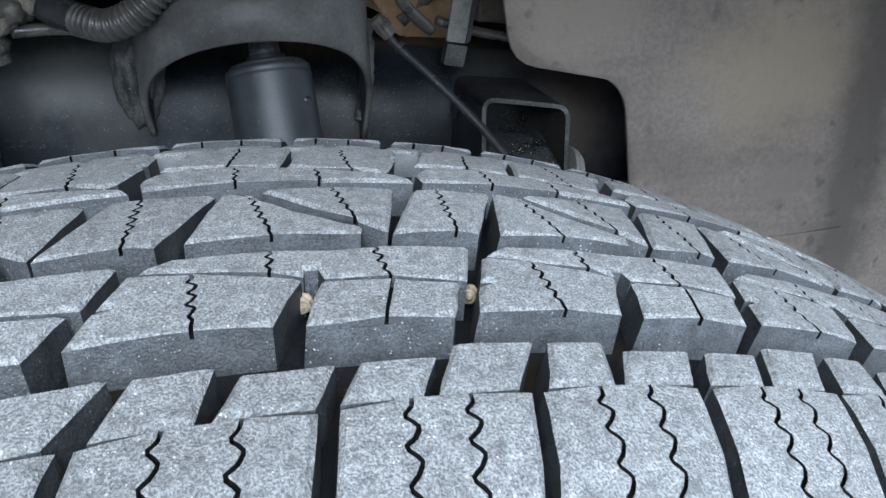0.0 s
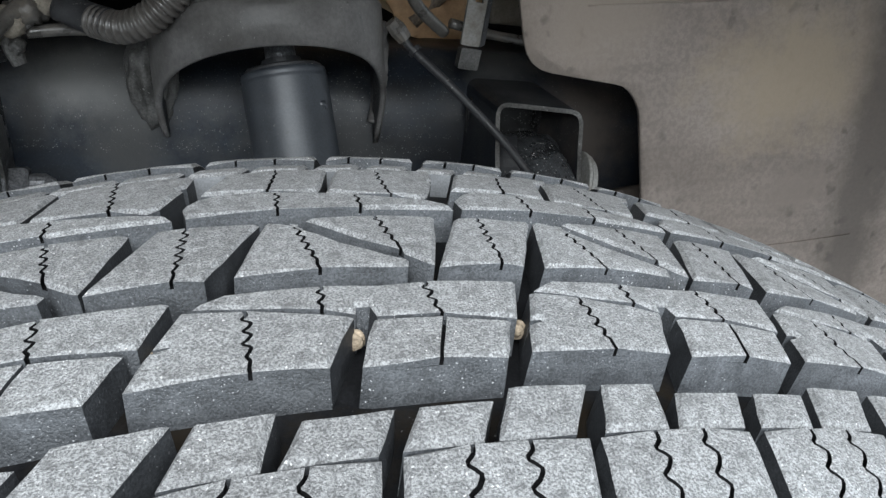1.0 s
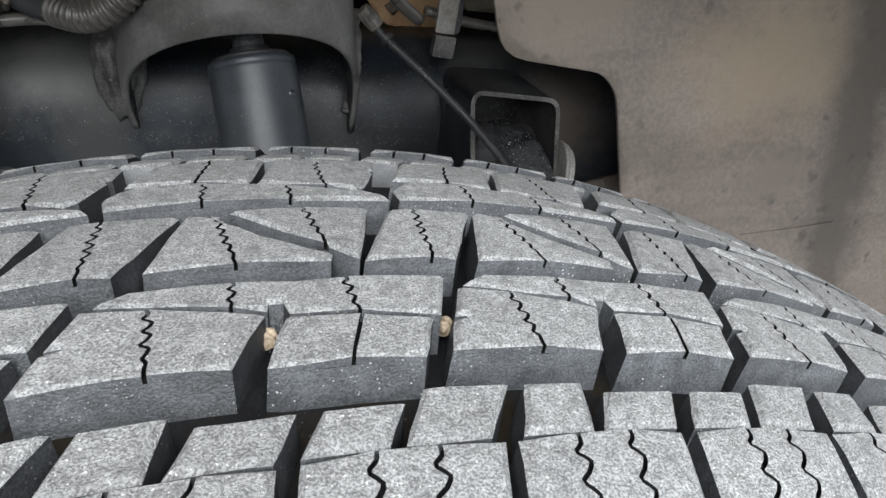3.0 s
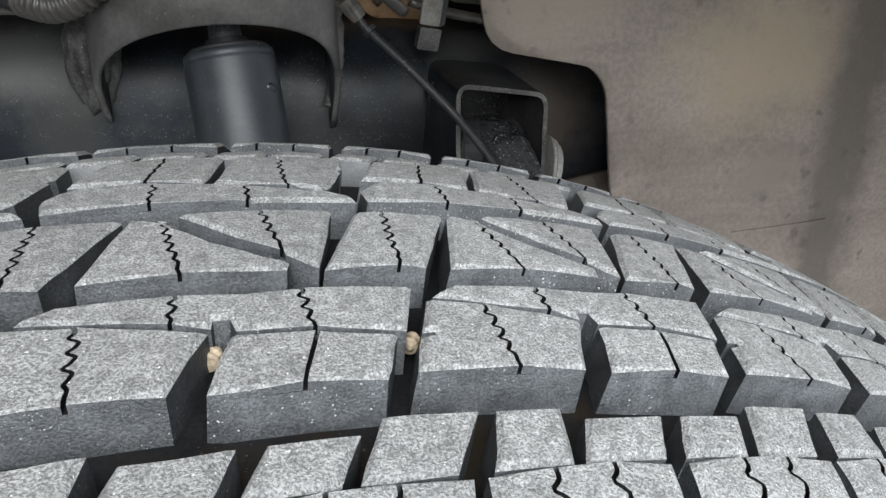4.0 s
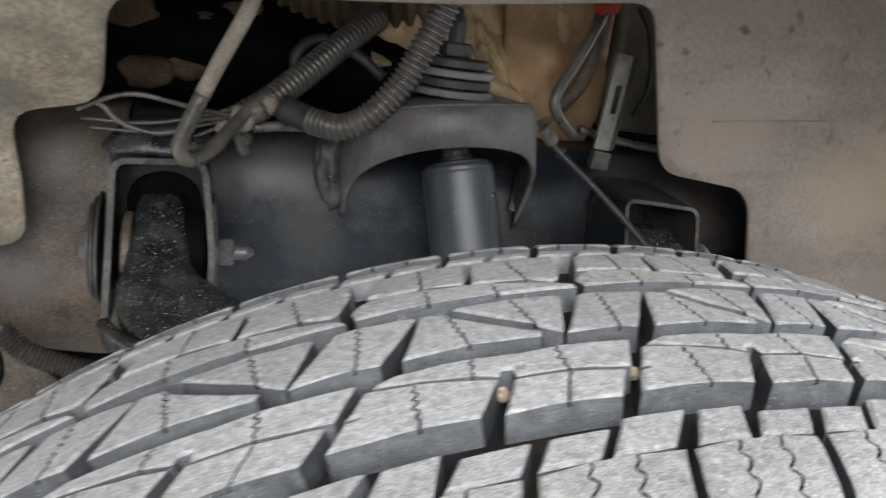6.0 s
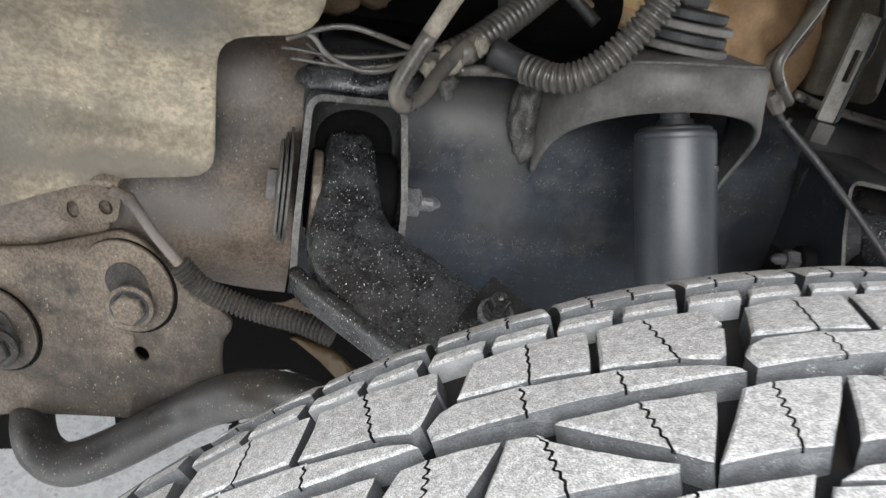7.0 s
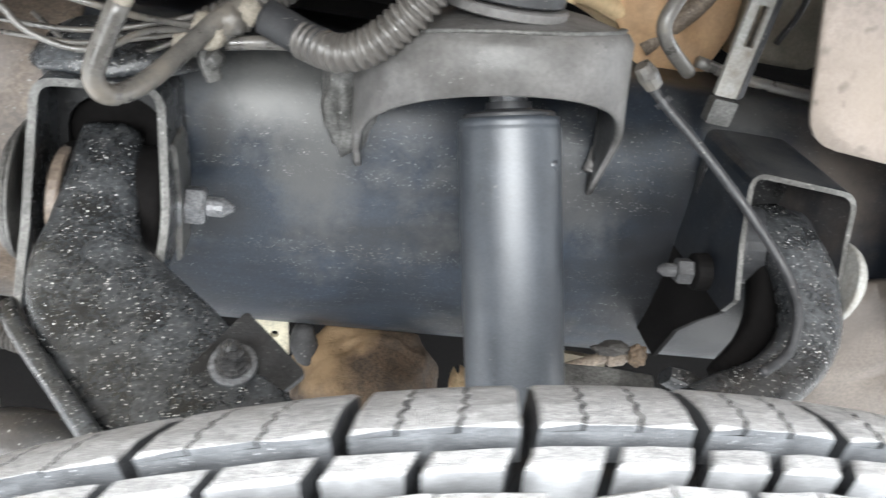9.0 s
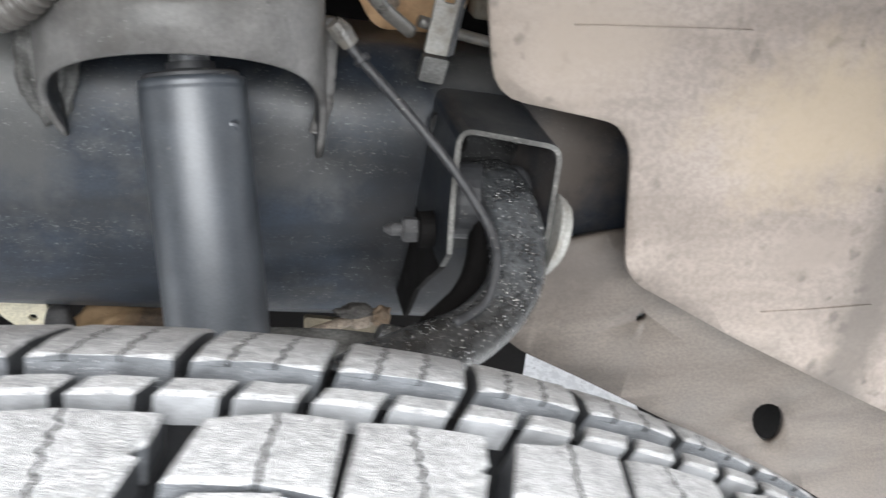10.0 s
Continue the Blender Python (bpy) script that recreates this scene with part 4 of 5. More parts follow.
liner = thing("wheel_arch_liner", "dusty grey-brown plastic wheel arch liner around an opening", "liner", kind="structure")
left_half = [p for p in opening if p[0] < -0.05]
right_half = [p for p in opening if p[0] >= -0.05]
part("liner_panel", sheet(left_half + [(-0.05, 0.869), (-0.05, 1.25), (-0.9, 1.25)], liner_at, 0.004, 0.03), LINER_TAN, liner, "mud-caked panel with dark patches", True)
part("liner_panel", sheet([(-0.049, 1.25), (-0.049, 0.869)] + right_half + [(1.0, 1.25)], liner_at, 0.004, 0.03), LINER, liner, "pale dusty panel with small dark specks", True)


for ends in (((0.2227, 0.793), (0.317, 0.7931)), ((0.3776, 0.6148), (0.4586, 0.6157))):
    part("crease", sweep([liner_at(u, v, -0.0002) for u, v in ((ends[0][0] + (ends[1][0] - ends[0][0]) * k / 12, ends[0][1] + (ends[1][1] - ends[0][1]) * k / 12) for k in range(13))], 0.0005, 6), LINER, liner, "shallow dusty crease", True)
# an unseen skin closes the arch overhead, added to cut light from above
part("arch_roof", sheet([(-0.9, -0.085), (0.9, -0.085), (0.9, 0.31), (-0.9, 0.31)], lambda u, v, d: Vector((u, v, 1.05 + d)), 0.004, 0.06), LINER, liner, "", True)

# Out-of-view shell added to block sky light over the ground and bay.
shell = thing("unseen_body_shell", "unseen outer body added to hold sky light off the arch", "vehicle body", kind="structure")
ARCH = [(0.57 * math.cos(math.pi * k / 24), 0.42 + 0.61 * math.sin(math.pi * k / 24)) for k in range(25)]
part("wing", sheet([(1.9, 0.36), (1.9, 1.30), (-1.9, 1.30), (-1.9, 0.36)] + [(-x, z) for x, z in [(0.57, 0.36)] + ARCH + [(-0.57, 0.36)]], lambda u, v, d: Vector((u, d - 0.10, v)), 0.01, 0.3), LINER, shell)
part("bonnet", sheet([(-1.9, -0.10), (1.9, -0.10), (1.9, 1.8), (-1.9, 1.8)], lambda u, v, d: Vector((u, v, 1.302 + d)), 0.01, 0.3), LINER, shell)


# ---- mud-stained mounting plate beside the rail, with its bolt ----
def plate_at(u, v, d):
    return Vector((u, 0.36 - 0.34 * (u + 0.30) + d + 0.10 * max(0.0, v - 0.655), v))


def circle(cx, cz, rx, rz=None, n=18):
    rz = rz or rx
    return [(cx + rx * math.cos(2 * math.pi * k / n), cz + rz * math.sin(2 * math.pi * k / n)) for k in range(n)]


mount = thing("body_mount", "mud-stained brown steel mounting plate with a large dusty bolt", "bracket")
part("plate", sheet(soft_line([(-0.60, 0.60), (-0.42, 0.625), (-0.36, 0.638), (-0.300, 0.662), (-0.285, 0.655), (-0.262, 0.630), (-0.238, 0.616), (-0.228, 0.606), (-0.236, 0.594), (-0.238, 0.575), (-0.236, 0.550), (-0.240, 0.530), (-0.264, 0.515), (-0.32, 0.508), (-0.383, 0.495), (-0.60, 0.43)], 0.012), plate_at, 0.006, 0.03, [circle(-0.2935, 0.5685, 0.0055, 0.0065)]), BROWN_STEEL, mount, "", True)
# Near-black backing added so the hole looks shaded through.
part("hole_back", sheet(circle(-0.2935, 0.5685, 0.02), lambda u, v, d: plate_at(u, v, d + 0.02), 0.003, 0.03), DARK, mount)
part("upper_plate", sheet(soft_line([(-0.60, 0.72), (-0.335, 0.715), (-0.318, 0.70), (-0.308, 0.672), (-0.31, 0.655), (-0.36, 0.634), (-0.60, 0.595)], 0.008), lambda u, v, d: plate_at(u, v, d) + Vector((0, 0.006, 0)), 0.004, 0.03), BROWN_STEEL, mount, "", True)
N = Vector((-0.22, -0.80, -0.45)).normalized()
F = Vector((-0.32, -0.947, 0.0)).normalized()
V = Vector((-0.12, -0.97, 0.06)).normalized()
for at in (Vector((-0.2915, 0.3570, 0.6215)), Vector((-0.3910, 0.3905, 0.5670))):
    ring = at + Vector((-0.0075, 0.0025, 0.0012))
    disc("gap_ring", ring + Vector((0.0003, 0, -0.0012)), F, 0.0352, 0.0014, DARK, mount)
    disc("cap_washer", ring + F * 0.0014, F, 0.0338, 0.0030, BROWN_STEEL, mount)
    # Dark off-centre disc that forms the dark crescent beside the bolt.
    disc("bush", at + F * 0.0042 + Vector((-0.0055, 0.0018, 0.0052)), F, 0.0150, 0.0014, SLEEVE, mount)
    part("bolt_shank", lathe([(0, 0.0115), (0.013, 0.0115)], at + N * 0.002, at + N, 24), DARK_BOLT, mount)
    disc("bolt_flange", at + N * 0.0145, V, 0.0155, 0.0028, BROWN_STEEL, mount)
    disc("bolt_rim", at + N * 0.0145 + V * 0.0020, V, 0.0128, 0.0012, DARK_BOLT, mount)
    part("bolt_head", lathe([(0, 0.0112), (0.0036, 0.0112), (0.0052, 0.0102), (0.0058, 0.0085)], at + N * 0.0145 + V * 0.0024, at + N * 0.0145 + V, 6), BROWN_STEEL, mount, "dusty hexagon bolt head")
clip = thing("hose_clip", "small dusty steel clip holding a brake hose", "clip")
part("clip_plate", sheet(rounded([(-0.341, 0.662), (-0.302, 0.668), (-0.298, 0.688), (-0.316, 0.692), (-0.341, 0.684)], 0.006), lambda u, v, d: plate_at(u, v, d) - Vector((0, 0.003, 0)), 0.003, 0.03, [circle(-0.309, 0.677, 0.0048), circle(-0.331, 0.672, 0.0042, 0.0058)]), BROWN_STEEL, clip)
part("clip_fold", loft([(-0.315, 0.352, 0.700, 0.004, 0.003), (-0.304, 0.347, 0.703, 0.005, 0.004), (-0.295, 0.345, 0.701, 0.004, 0.003)], 10), BROWN_STEEL, clip)

# ---- hoses and wires ----
hose = thing("brake_hose", "dusty black brake hose in a ribbed sleeve", "hose")
part("hose", sweep(spline([(-0.300, 0.343, 0.698), (-0.2890, 0.3410, 0.6921), (-0.2767, 0.3390, 0.6720), (-0.2592, 0.3380, 0.6465)], 8), lambda d: 0.0034 + 0.0008 * (1 if d < 0.004 or 0.010 < d < 0.013 else 0)), RAIL_BROWN, hose, "", True)
part("ribbed_sleeve", corrugated([(-0.2618, 0.3380, 0.6504), (-0.2503, 0.3370, 0.6362), (-0.2329, 0.3360, 0.6256), (-0.2114, 0.3320, 0.6194), (-0.1862, 0.3220, 0.6181), (-0.1643, 0.3120, 0.6139)], 0.0078, 0.0031, 0.0019), SLEEVE, hose, "ribbed protective sleeve", True)
conduit = thing("corrugated_conduit", "black corrugated cable conduit rising behind the damper", "conduit")
part("tube", corrugated([(-0.058, 0.334, 0.789), (-0.040, 0.318, 0.788), (-0.022, 0.311, 0.797), (-0.002, 0.309, 0.818), (0.012, 0.308, 0.842), (0.024, 0.306, 0.866), (0.034, 0.302, 0.90)], 0.0090, 0.0041, 0.0022, 20), CONDUIT, conduit, "", True)
part("sleeve_end", sweep(spline([(-0.075, 0.346, 0.796), (-0.060, 0.338, 0.790), (-0.048, 0.326, 0.788)], 8), 0.0088), PLASTIC, conduit, "", True)
strip = thing("hanging_hose", "dusty grey hose hanging down in a narrow loop", "hose")
LOOP = spline([(-0.085, 0.275, 0.895), (-0.094, 0.279, 0.866), (-0.113, 0.281, 0.833), (-0.131, 0.283, 0.800), (-0.1375, 0.284, 0.784), (-0.133, 0.288, 0.7755), (-0.122, 0.302, 0.777), (-0.109, 0.326, 0.785), (-0.096, 0.342, 0.795), (-0.075, 0.36, 0.806)], 8)
part("upper_run", sweep(LOOP[:21], 0.0046), STICK, strip, "pale dusty upper run", True)
part("loop", sweep(LOOP[20:], 0.0046), GREY_PLASTIC, strip, "", True)
loom = thing("wiring_loom", "bundle of thin dusty black wires over the bracket", "wires")
for pts, r in (([(-0.196, 0.320, 0.800), (-0.1836, 0.318, 0.8051), (-0.1706, 0.317, 0.8089), (-0.1584, 0.317, 0.8088), (-0.1433, 0.318, 0.8047), (-0.1256, 0.328, 0.7975), (-0.102, 0.344, 0.790)], 0.0019), ([(-0.196, 0.322, 0.806), (-0.1823, 0.318, 0.8028), (-0.1755, 0.317, 0.7951), (-0.1669, 0.317, 0.7896), (-0.1531, 0.317, 0.7856), (-0.1392, 0.319, 0.7869), (-0.1254, 0.329, 0.7915), (-0.102, 0.345, 0.789)], 0.0019), ([(-0.20, 0.35, 0.789), (-0.16, 0.350, 0.785), (-0.12, 0.355, 0.790), (-0.08, 0.365, 0.80)], 0.0016)):
    part("wire", sweep(spline(pts, 8), r * 0.85, 8), GREY_PLASTIC, loom, "", True)
part("thick_hose", corrugated([(-0.105, 0.350, 0.787), (-0.085, 0.355, 0.797), (-0.06, 0.37, 0.812), (-0.03, 0.39, 0.832), (0.0, 0.41, 0.85)], 0.0098, 0.0042, 0.0010, 20), CONDUIT, loom, "ribbed taped hose", True)
part("pipe", sweep(spline([(-0.095, 0.348, 0.782), (-0.075, 0.352, 0.782), (-0.055, 0.358, 0.780)], 6), 0.0035), GREY_PLASTIC, loom, "", True)
part("small_hose", sweep(spline([(-0.06, 0.385, 0.80), (-0.062, 0.385, 0.825), (-0.045, 0.39, 0.836), (-0.02, 0.39, 0.826), (0.0, 0.385, 0.81)], 8), 0.004), PLASTIC, loom, "", True)
connector = part("connector", loft([(-0.112, 0.342, 0.782, 0.006, 0.006), (-0.104, 0.344, 0.787, 0.008, 0.007), (-0.094, 0.347, 0.791, 0.006, 0.006)], 12), GREY_PLASTIC, loom)
part("tab", loft([(-0.104, 0.342, 0.781, 0.004, 0.003), (-0.102, 0.341, 0.774, 0.005, 0.003), (-0.100, 0.341, 0.766, 0.004, 0.003)], 10), EDGE, loom, "pale torn tab")
random.seed(11)
for at, size, mat in (((-0.101, 0.343, 0.789), 0.0105, STICK), ((-0.092, 0.345, 0.794), 0.009, GREY_PLASTIC), ((-0.112, 0.340, 0.784), 0.007, STICK), ((-0.083, 0.349, 0.797), 0.0075, STICK), ((-0.100, 0.341, 0.776), 0.006, EDGE)):
    bm = bmesh.new()
    bmesh.ops.create_icosphere(bm, subdivisions=3, radius=size)
    for v in bm.verts:
        v.co = Vector(at) + v.co * (0.85 + 0.12 * math.sin(900 * v.co.x + 40 * at[0] * 100) * math.sin(800 * v.co.z) + random.uniform(-0.08, 0.08))
    part("mud_clump", bm, mat, loom, "pale caked mud", True)
for pts, r in (([(-0.185, 0.36, 0.790), (-0.165, 0.352, 0.776), (-0.140, 0.350, 0.774), (-0.118, 0.352, 0.781), (-0.104, 0.35, 0.787)], 0.0013), ([(-0.195, 0.345, 0.784), (-0.16, 0.343, 0.781), (-0.13, 0.345, 0.784), (-0.10, 0.347, 0.789)], 0.0012)):
    part("wire", sweep(spline(pts, 8), r, 8), GREY_PLASTIC, loom, "", True)
sensor = thing("sensor_cable", "thin black sensor cable clipped to the tower", "cable")
part("cable", sweep(spline([(0.1185, 0.343, 0.7695), (0.124, 0.340, 0.763), (0.143, 0.326, 0.7445), (0.166, 0.310, 0.720), (0.180, 0.293, 0.702), (0.1865, 0.280, 0.690), (0.1855, 0.266, 0.680), (0.178, 0.254, 0.668), (0.160, 0.243, 0.664)], 8), 0.0026, 10), PLASTIC, sensor, "", True)
part("cable_clip", loft([(0.110, 0.343, 0.781, 0.004, 0.004), (0.1145, 0.343, 0.776, 0.005, 0.005), (0.119, 0.342, 0.770, 0.004, 0.004)], 10), GREY_PLASTIC, sensor)
part("cable_tie", lathe([(0, 0.0045), (0.003, 0.0045)], (0.1235, 0.3405, 0.7640), (0.1262, 0.3385, 0.7612), 14), PLASTIC, sensor)
pipe = thing("brake_pipe", "bent black brake pipe above the chassis rail", "pipe")
part("pipe", sweep(spline([(0.178, 0.405, 0.858), (0.158, 0.395, 0.828), (0.138, 0.384, 0.804), (0.133, 0.381, 0.791), (0.142, 0.386, 0.778), (0.160, 0.398, 0.762)], 8), 0.0042), GREY_PLASTIC, pipe, "", True)
part("pipe", sweep(spline([(0.165, 0.40, 0.768), (0.20, 0.405, 0.757), (0.26, 0.405, 0.745)], 6), 0.0035), GREY_PLASTIC, pipe, "", True)
strap = thing("steel_strap", "flat grey steel strap standing on the chassis rail", "strap")


def strap_at(u, v, d):
    return Vector((0.1655, 0.361, 0.748)) + Vector((0.985, 0.0, -0.17)) * u + Vector((0.17, 0.03, 0.985)) * v + Vector((0, 1, 0)) * d


part("strap", sheet(rounded([(-0.0065, 0.012), (0.0065, 0.012), (0.0065, 0.085), (-0.0065, 0.085)], 0.0015), strap_at, 0.003, 0.03, [rounded([(-0.0018, 0.040), (0.0042, 0.040), (0.0042, 0.062), (-0.0018, 0.062)], 0.001)]), GREY_DUST, strap)
part("side_web", sheet([(0.0066, 0.012), (0.0095, 0.014), (0.0095, 0.085), (0.0066, 0.085)], lambda u, v, d: strap_at(u, v, d - 0.001), 0.012, 0.03), PLASTIC, strap)
part("foot", sheet(rounded([(-0.0070, -0.003), (0.0070, -0.003), (0.0075, 0.0108), (-0.0065, 0.0108)], 0.0015), lambda u, v, d: strap_at(u, v, d - 0.003), 0.008, 0.03), EDGE, strap)

# ---- anti-roll bar, lower parts ----
bar = thing("anti_roll_bar", "thick dusty black anti-roll bar bent under the rail", "bar")
part("bar", sweep(spline([(-0.396, 0.47, 0.482), (-0.3907, 0.42, 0.484), (-0.3820, 0.385, 0.4835), (-0.3684, 0.360, 0.4819), (-0.3477, 0.347, 0.4812), (-0.3160, 0.345, 0.4950), (-0.2629, 0.340, 0.5310), (-0.2370, 0.322, 0.5560), (-0.2109, 0.305, 0.5740), (-0.1757, 0.293, 0.5735), (-0.1399, 0.29, 0.5461), (-0.0986, 0.29, 0.4976)], 8), 0.0160, 22), BAR_PAINT, bar, "", True)
under = thing("suspension_arm", "dark steel stabiliser link with a rubber bush", "arm")
part("link", sweep([Vector((-0.2349, 0.345, 0.5037)), Vector((-0.2009, 0.345, 0.4527))], 0.0074, 14), PLASTIC, under, "black steel rod", True)
part("bush", lathe([(0, 0.008), (0.003, 0.0096), (0.019, 0.0096), (0.022, 0.008)], (-0.2349, 0.345, 0.5061), (-0.2142, 0.345, 0.5062), 24), PLASTIC, under, "black rubber bush", True)
crossmember = thing("crossmember", "brown rust-stained crossmember beneath the chassis rail", "beam")
part("beam", loft([(-0.42, 0.54, 0.56, 0.03, 0.035), (-0.28, 0.54, 0.565, 0.035, 0.035), (-0.20, 0.53, 0.545, 0.035, 0.03), (-0.15, 0.51, 0.52, 0.03, 0.03)]), RUST, crossmember, "", True)
# Near-black sheet added where only shade lies behind the plate.
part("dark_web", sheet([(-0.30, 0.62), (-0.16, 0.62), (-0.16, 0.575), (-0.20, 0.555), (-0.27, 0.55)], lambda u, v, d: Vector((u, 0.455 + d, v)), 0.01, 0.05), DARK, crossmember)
# Added near-black sheets hide the ground and stand in for underside shade.
shade_pan = thing("underbody", "near-black sheets added for the dark under the vehicle, with a strut", "underbody")
part("web", sheet([(-0.377, 0.62), (-0.377, 0.33), (-0.251, 0.33), (-0.251, 0.397), (-0.20, 0.40), (-0.17, 0.385), (-0.14, 0.36), (-0.12, 0.30), (0.34, 0.30), (0.34, 0.385), (0.46, 0.385), (0.46, 0.62)], lambda u, v, d: Vector((u, 0.58 + d, v)), 0.01, 0.08), DARK, shade_pan)
part("web", sheet([(-0.80, 0.62), (-0.80, 0.30), (-0.4387, 0.30), (-0.4387, 0.62)], lambda u, v, d: Vector((u, 0.58 + d, v)), 0.01, 0.08), DARK, shade_pan)
part("strut", sheet(soft_line([(-0.1961, 0.4903), (-0.1569, 0.489), (-0.1271, 0.4668), (-0.1085, 0.4121), (-0.136, 0.448), (-0.168, 0.474)], 0.008), lambda u, v, d: Vector((u, 0.50 + d - 0.6 * max(0.0, u + 0.19), v)), 0.008, 0.01), AMBER, shade_pan, "amber brown curved strut", True)
FLANGE = Vector((0.122, 0.340, 0.600))
flange = thing("shaft_flange", "rusty drive shaft flange beneath the rail", "flange")
part("flange", lathe([(0, 0.005), (0.002, 0.0065), (0.010, 0.0065), (0.012, 0.005), (0.024, 0.004)], FLANGE, FLANGE + Vector((0.9, 0.1, 0.05)), 24), BROWN_STEEL, flange)
part("shaft", lathe([(0, 0.0035), (0.05, 0.0035)], FLANGE, FLANGE + Vector((-0.95, -0.1, -0.25)), 18), BROWN_STEEL, flange)
boot = thing("axle_boot", "brown dusty round rubber boot on the drive shaft", "boot")
B_AXIS = ((-0.024, 0.434, 0.508), (-0.020, 0.334, 0.508))
bm = lathe([(0.0, 0.0535), (0.002, 0.0560), (0.006, 0.0563), (0.010, 0.0558), (0.013, 0.0530), (0.016, 0.0525), (0.020, 0.0515), (0.023, 0.0485), (0.026, 0.0482), (0.030, 0.0470), (0.033, 0.0440), (0.037, 0.0425), (0.041, 0.0395), (0.048, 0.036), (0.056, 0.026)], *B_AXIS, 96)
for v in bm.verts:
    v.co += Vector((noise.noise(v.co * 55), noise.noise(v.co * 60 + Vector((3, 1, 7))), noise.noise(v.co * 55 + Vector((9, 4, 2))))) * 0.004 + Vector((0, 0, 1)) * 0.0012 * noise.noise(v.co * 240)
part("boot", bm, BOOT, boot, "", True)
part("clamp_ear", loft([(-0.066, 0.425, 0.5655, 0.003, 0.003), (-0.066, 0.424, 0.562, 0.007, 0.006), (-0.066, 0.420, 0.552, 0.010, 0.007), (-0.063, 0.417, 0.543, 0.009, 0.006), (-0.060, 0.417, 0.537, 0.004, 0.004)], 14, 2.6), DARK_BOLT, boot, "dark grey clamp ear", True)
part("shaft", sweep(spline([(-0.020, 0.39, 0.503), (-0.012, 0.16, 0.50)], 4), 0.014), RUST, boot, "", True)
tabs = thing("cream_tab", "cream painted steel tab with two holes", "bracket")
part("tab", sheet(rounded([(-0.115, 0.57), (-0.078, 0.57), (-0.078, 0.522), (-0.086, 0.524), (-0.108, 0.548)], 0.004), lambda u, v, d: Vector((u, 0.44 + d, v)), 0.004, 0.02, [circle(-0.088, 0.545, 0.003)]), CREAM, tabs)

stay = thing("steel_stay", "dusty grey flat steel stay across the lower suspension", "stay")
part("stay", loft([(0.070, 0.300, 0.620, 0.006, 0.003), (0.085, 0.300, 0.617, 0.0075, 0.003), (0.110, 0.300, 0.614, 0.0075, 0.003), (0.136, 0.300, 0.610, 0.006, 0.003)], 14, 4.0), EDGE, stay)
part("clip", loft([(0.128, 0.272, 0.640, 0.004, 0.006), (0.138, 0.271, 0.636, 0.0055, 0.007), (0.150, 0.270, 0.628, 0.004, 0.006)], 12), CAST, stay, "gritty cable clip")
plate = thing("floor_plate", "dull yellowish steel plate deep under the rail", "plate")
part("plate", sheet(rounded([(0.098, 0.540), (0.160, 0.528), (0.160, 0.495), (0.098, 0.500)], 0.004), lambda u, v, d: Vector((u, 0.43 + d, v)), 0.004, 0.02), DULL, plate)
random.seed(5)


def lump(at, size, mat, name, label, category, squash=(1, 1, 1), rough=0.35):
    """A torn clod: an uneven ball with pits."""
    bm = bmesh.new()
    bmesh.ops.create_icosphere(bm, subdivisions=4, radius=1)
    for v in bm.verts:
        k = 1 + rough * noise.noise(v.co * 1.7 + Vector(at) * 90) + 0.5 * rough * noise.noise(v.co * 4.3 + Vector(at) * 50)
        v.co = Vector(at) + Vector([v.co[i] * size * squash[i] * k for i in range(3)])
    return tagged(finish(name, bm, mat, None, "", True), label, category)


lump((0.124, 0.338, 0.608), 0.0062, SLEEVE, "mud_clod", "brown clod of mud caked under the rail", "mud", (1.9, 0.8, 0.7))
lump((0.140, 0.336, 0.604), 0.0062, RUST, "mud_clod", "pale torn clod of mud under the rail", "mud", (0.9, 0.8, 1.2))
leaf = thing("dry_leaf", "pale tan dry curled leaf lodged beneath the rail", "leaf")
for turn, length, wide in ((-0.35, 0.030, 0.011), (0.15, 0.034, 0.010), (0.75, 0.026, 0.008)):
    out = Vector((math.sin(turn), -0.25, math.cos(turn))).normalized()
    across = out.cross(Vector((0, 1, 0))).normalized()
    bm = bmesh.new()
    grid = []
    for i in range(9):
        t = i / 8
        w = wide * math.sin(math.pi * (0.12 + 0.84 * t)) ** 0.8
        grid.append([bm.verts.new(Vector((0.052, 0.41, 0.514)) + out * length * t + across * w * q + Vector((0, -0.010 * (1 - q * q) - 0.006 * math.sin(4 * t), 0))) for q in (-1, -0.5, 0, 0.5, 1)])
    for p, q in zip(grid, grid[1:]):
        for k in range(4):
            bm.faces.new((p[k], p[k + 1], q[k + 1], q[k]))
    bmesh.ops.solidify(bm, geom=bm.faces[:], thickness=0.0006)
    part("lobe", bm, LEAF, leaf, "", True)

# ---- lower body panel ----
panel = thing("sill_panel", "brown dusty steel panel with punched holes below the liner", "panel")
part("panel", sheet(soft_line([(0.222, 0.635), (0.245, 0.650), (0.275, 0.655), (0.9, 0.70), (0.9, 0.12), (0.504, 0.402), (0.312, 0.522), (0.234, 0.570), (0.213, 0.59)], 0.01), lambda u, v, d: Vector((u, 0.338 + d - 0.05 * max(0, 0.28 - u), v)), 0.006, 0.04, [circle(0.3175, 0.589, 0.0042), [(0.449 + 0.014 * math.cos(a) * (1 + 0.2 * math.sin(a)) - 0.009 * math.sin(a), 0.479 + 0.022 * math.sin(a)) for a in (2 * math.pi * k / 20 for k in range(20))]]), PANEL, panel, "", True)
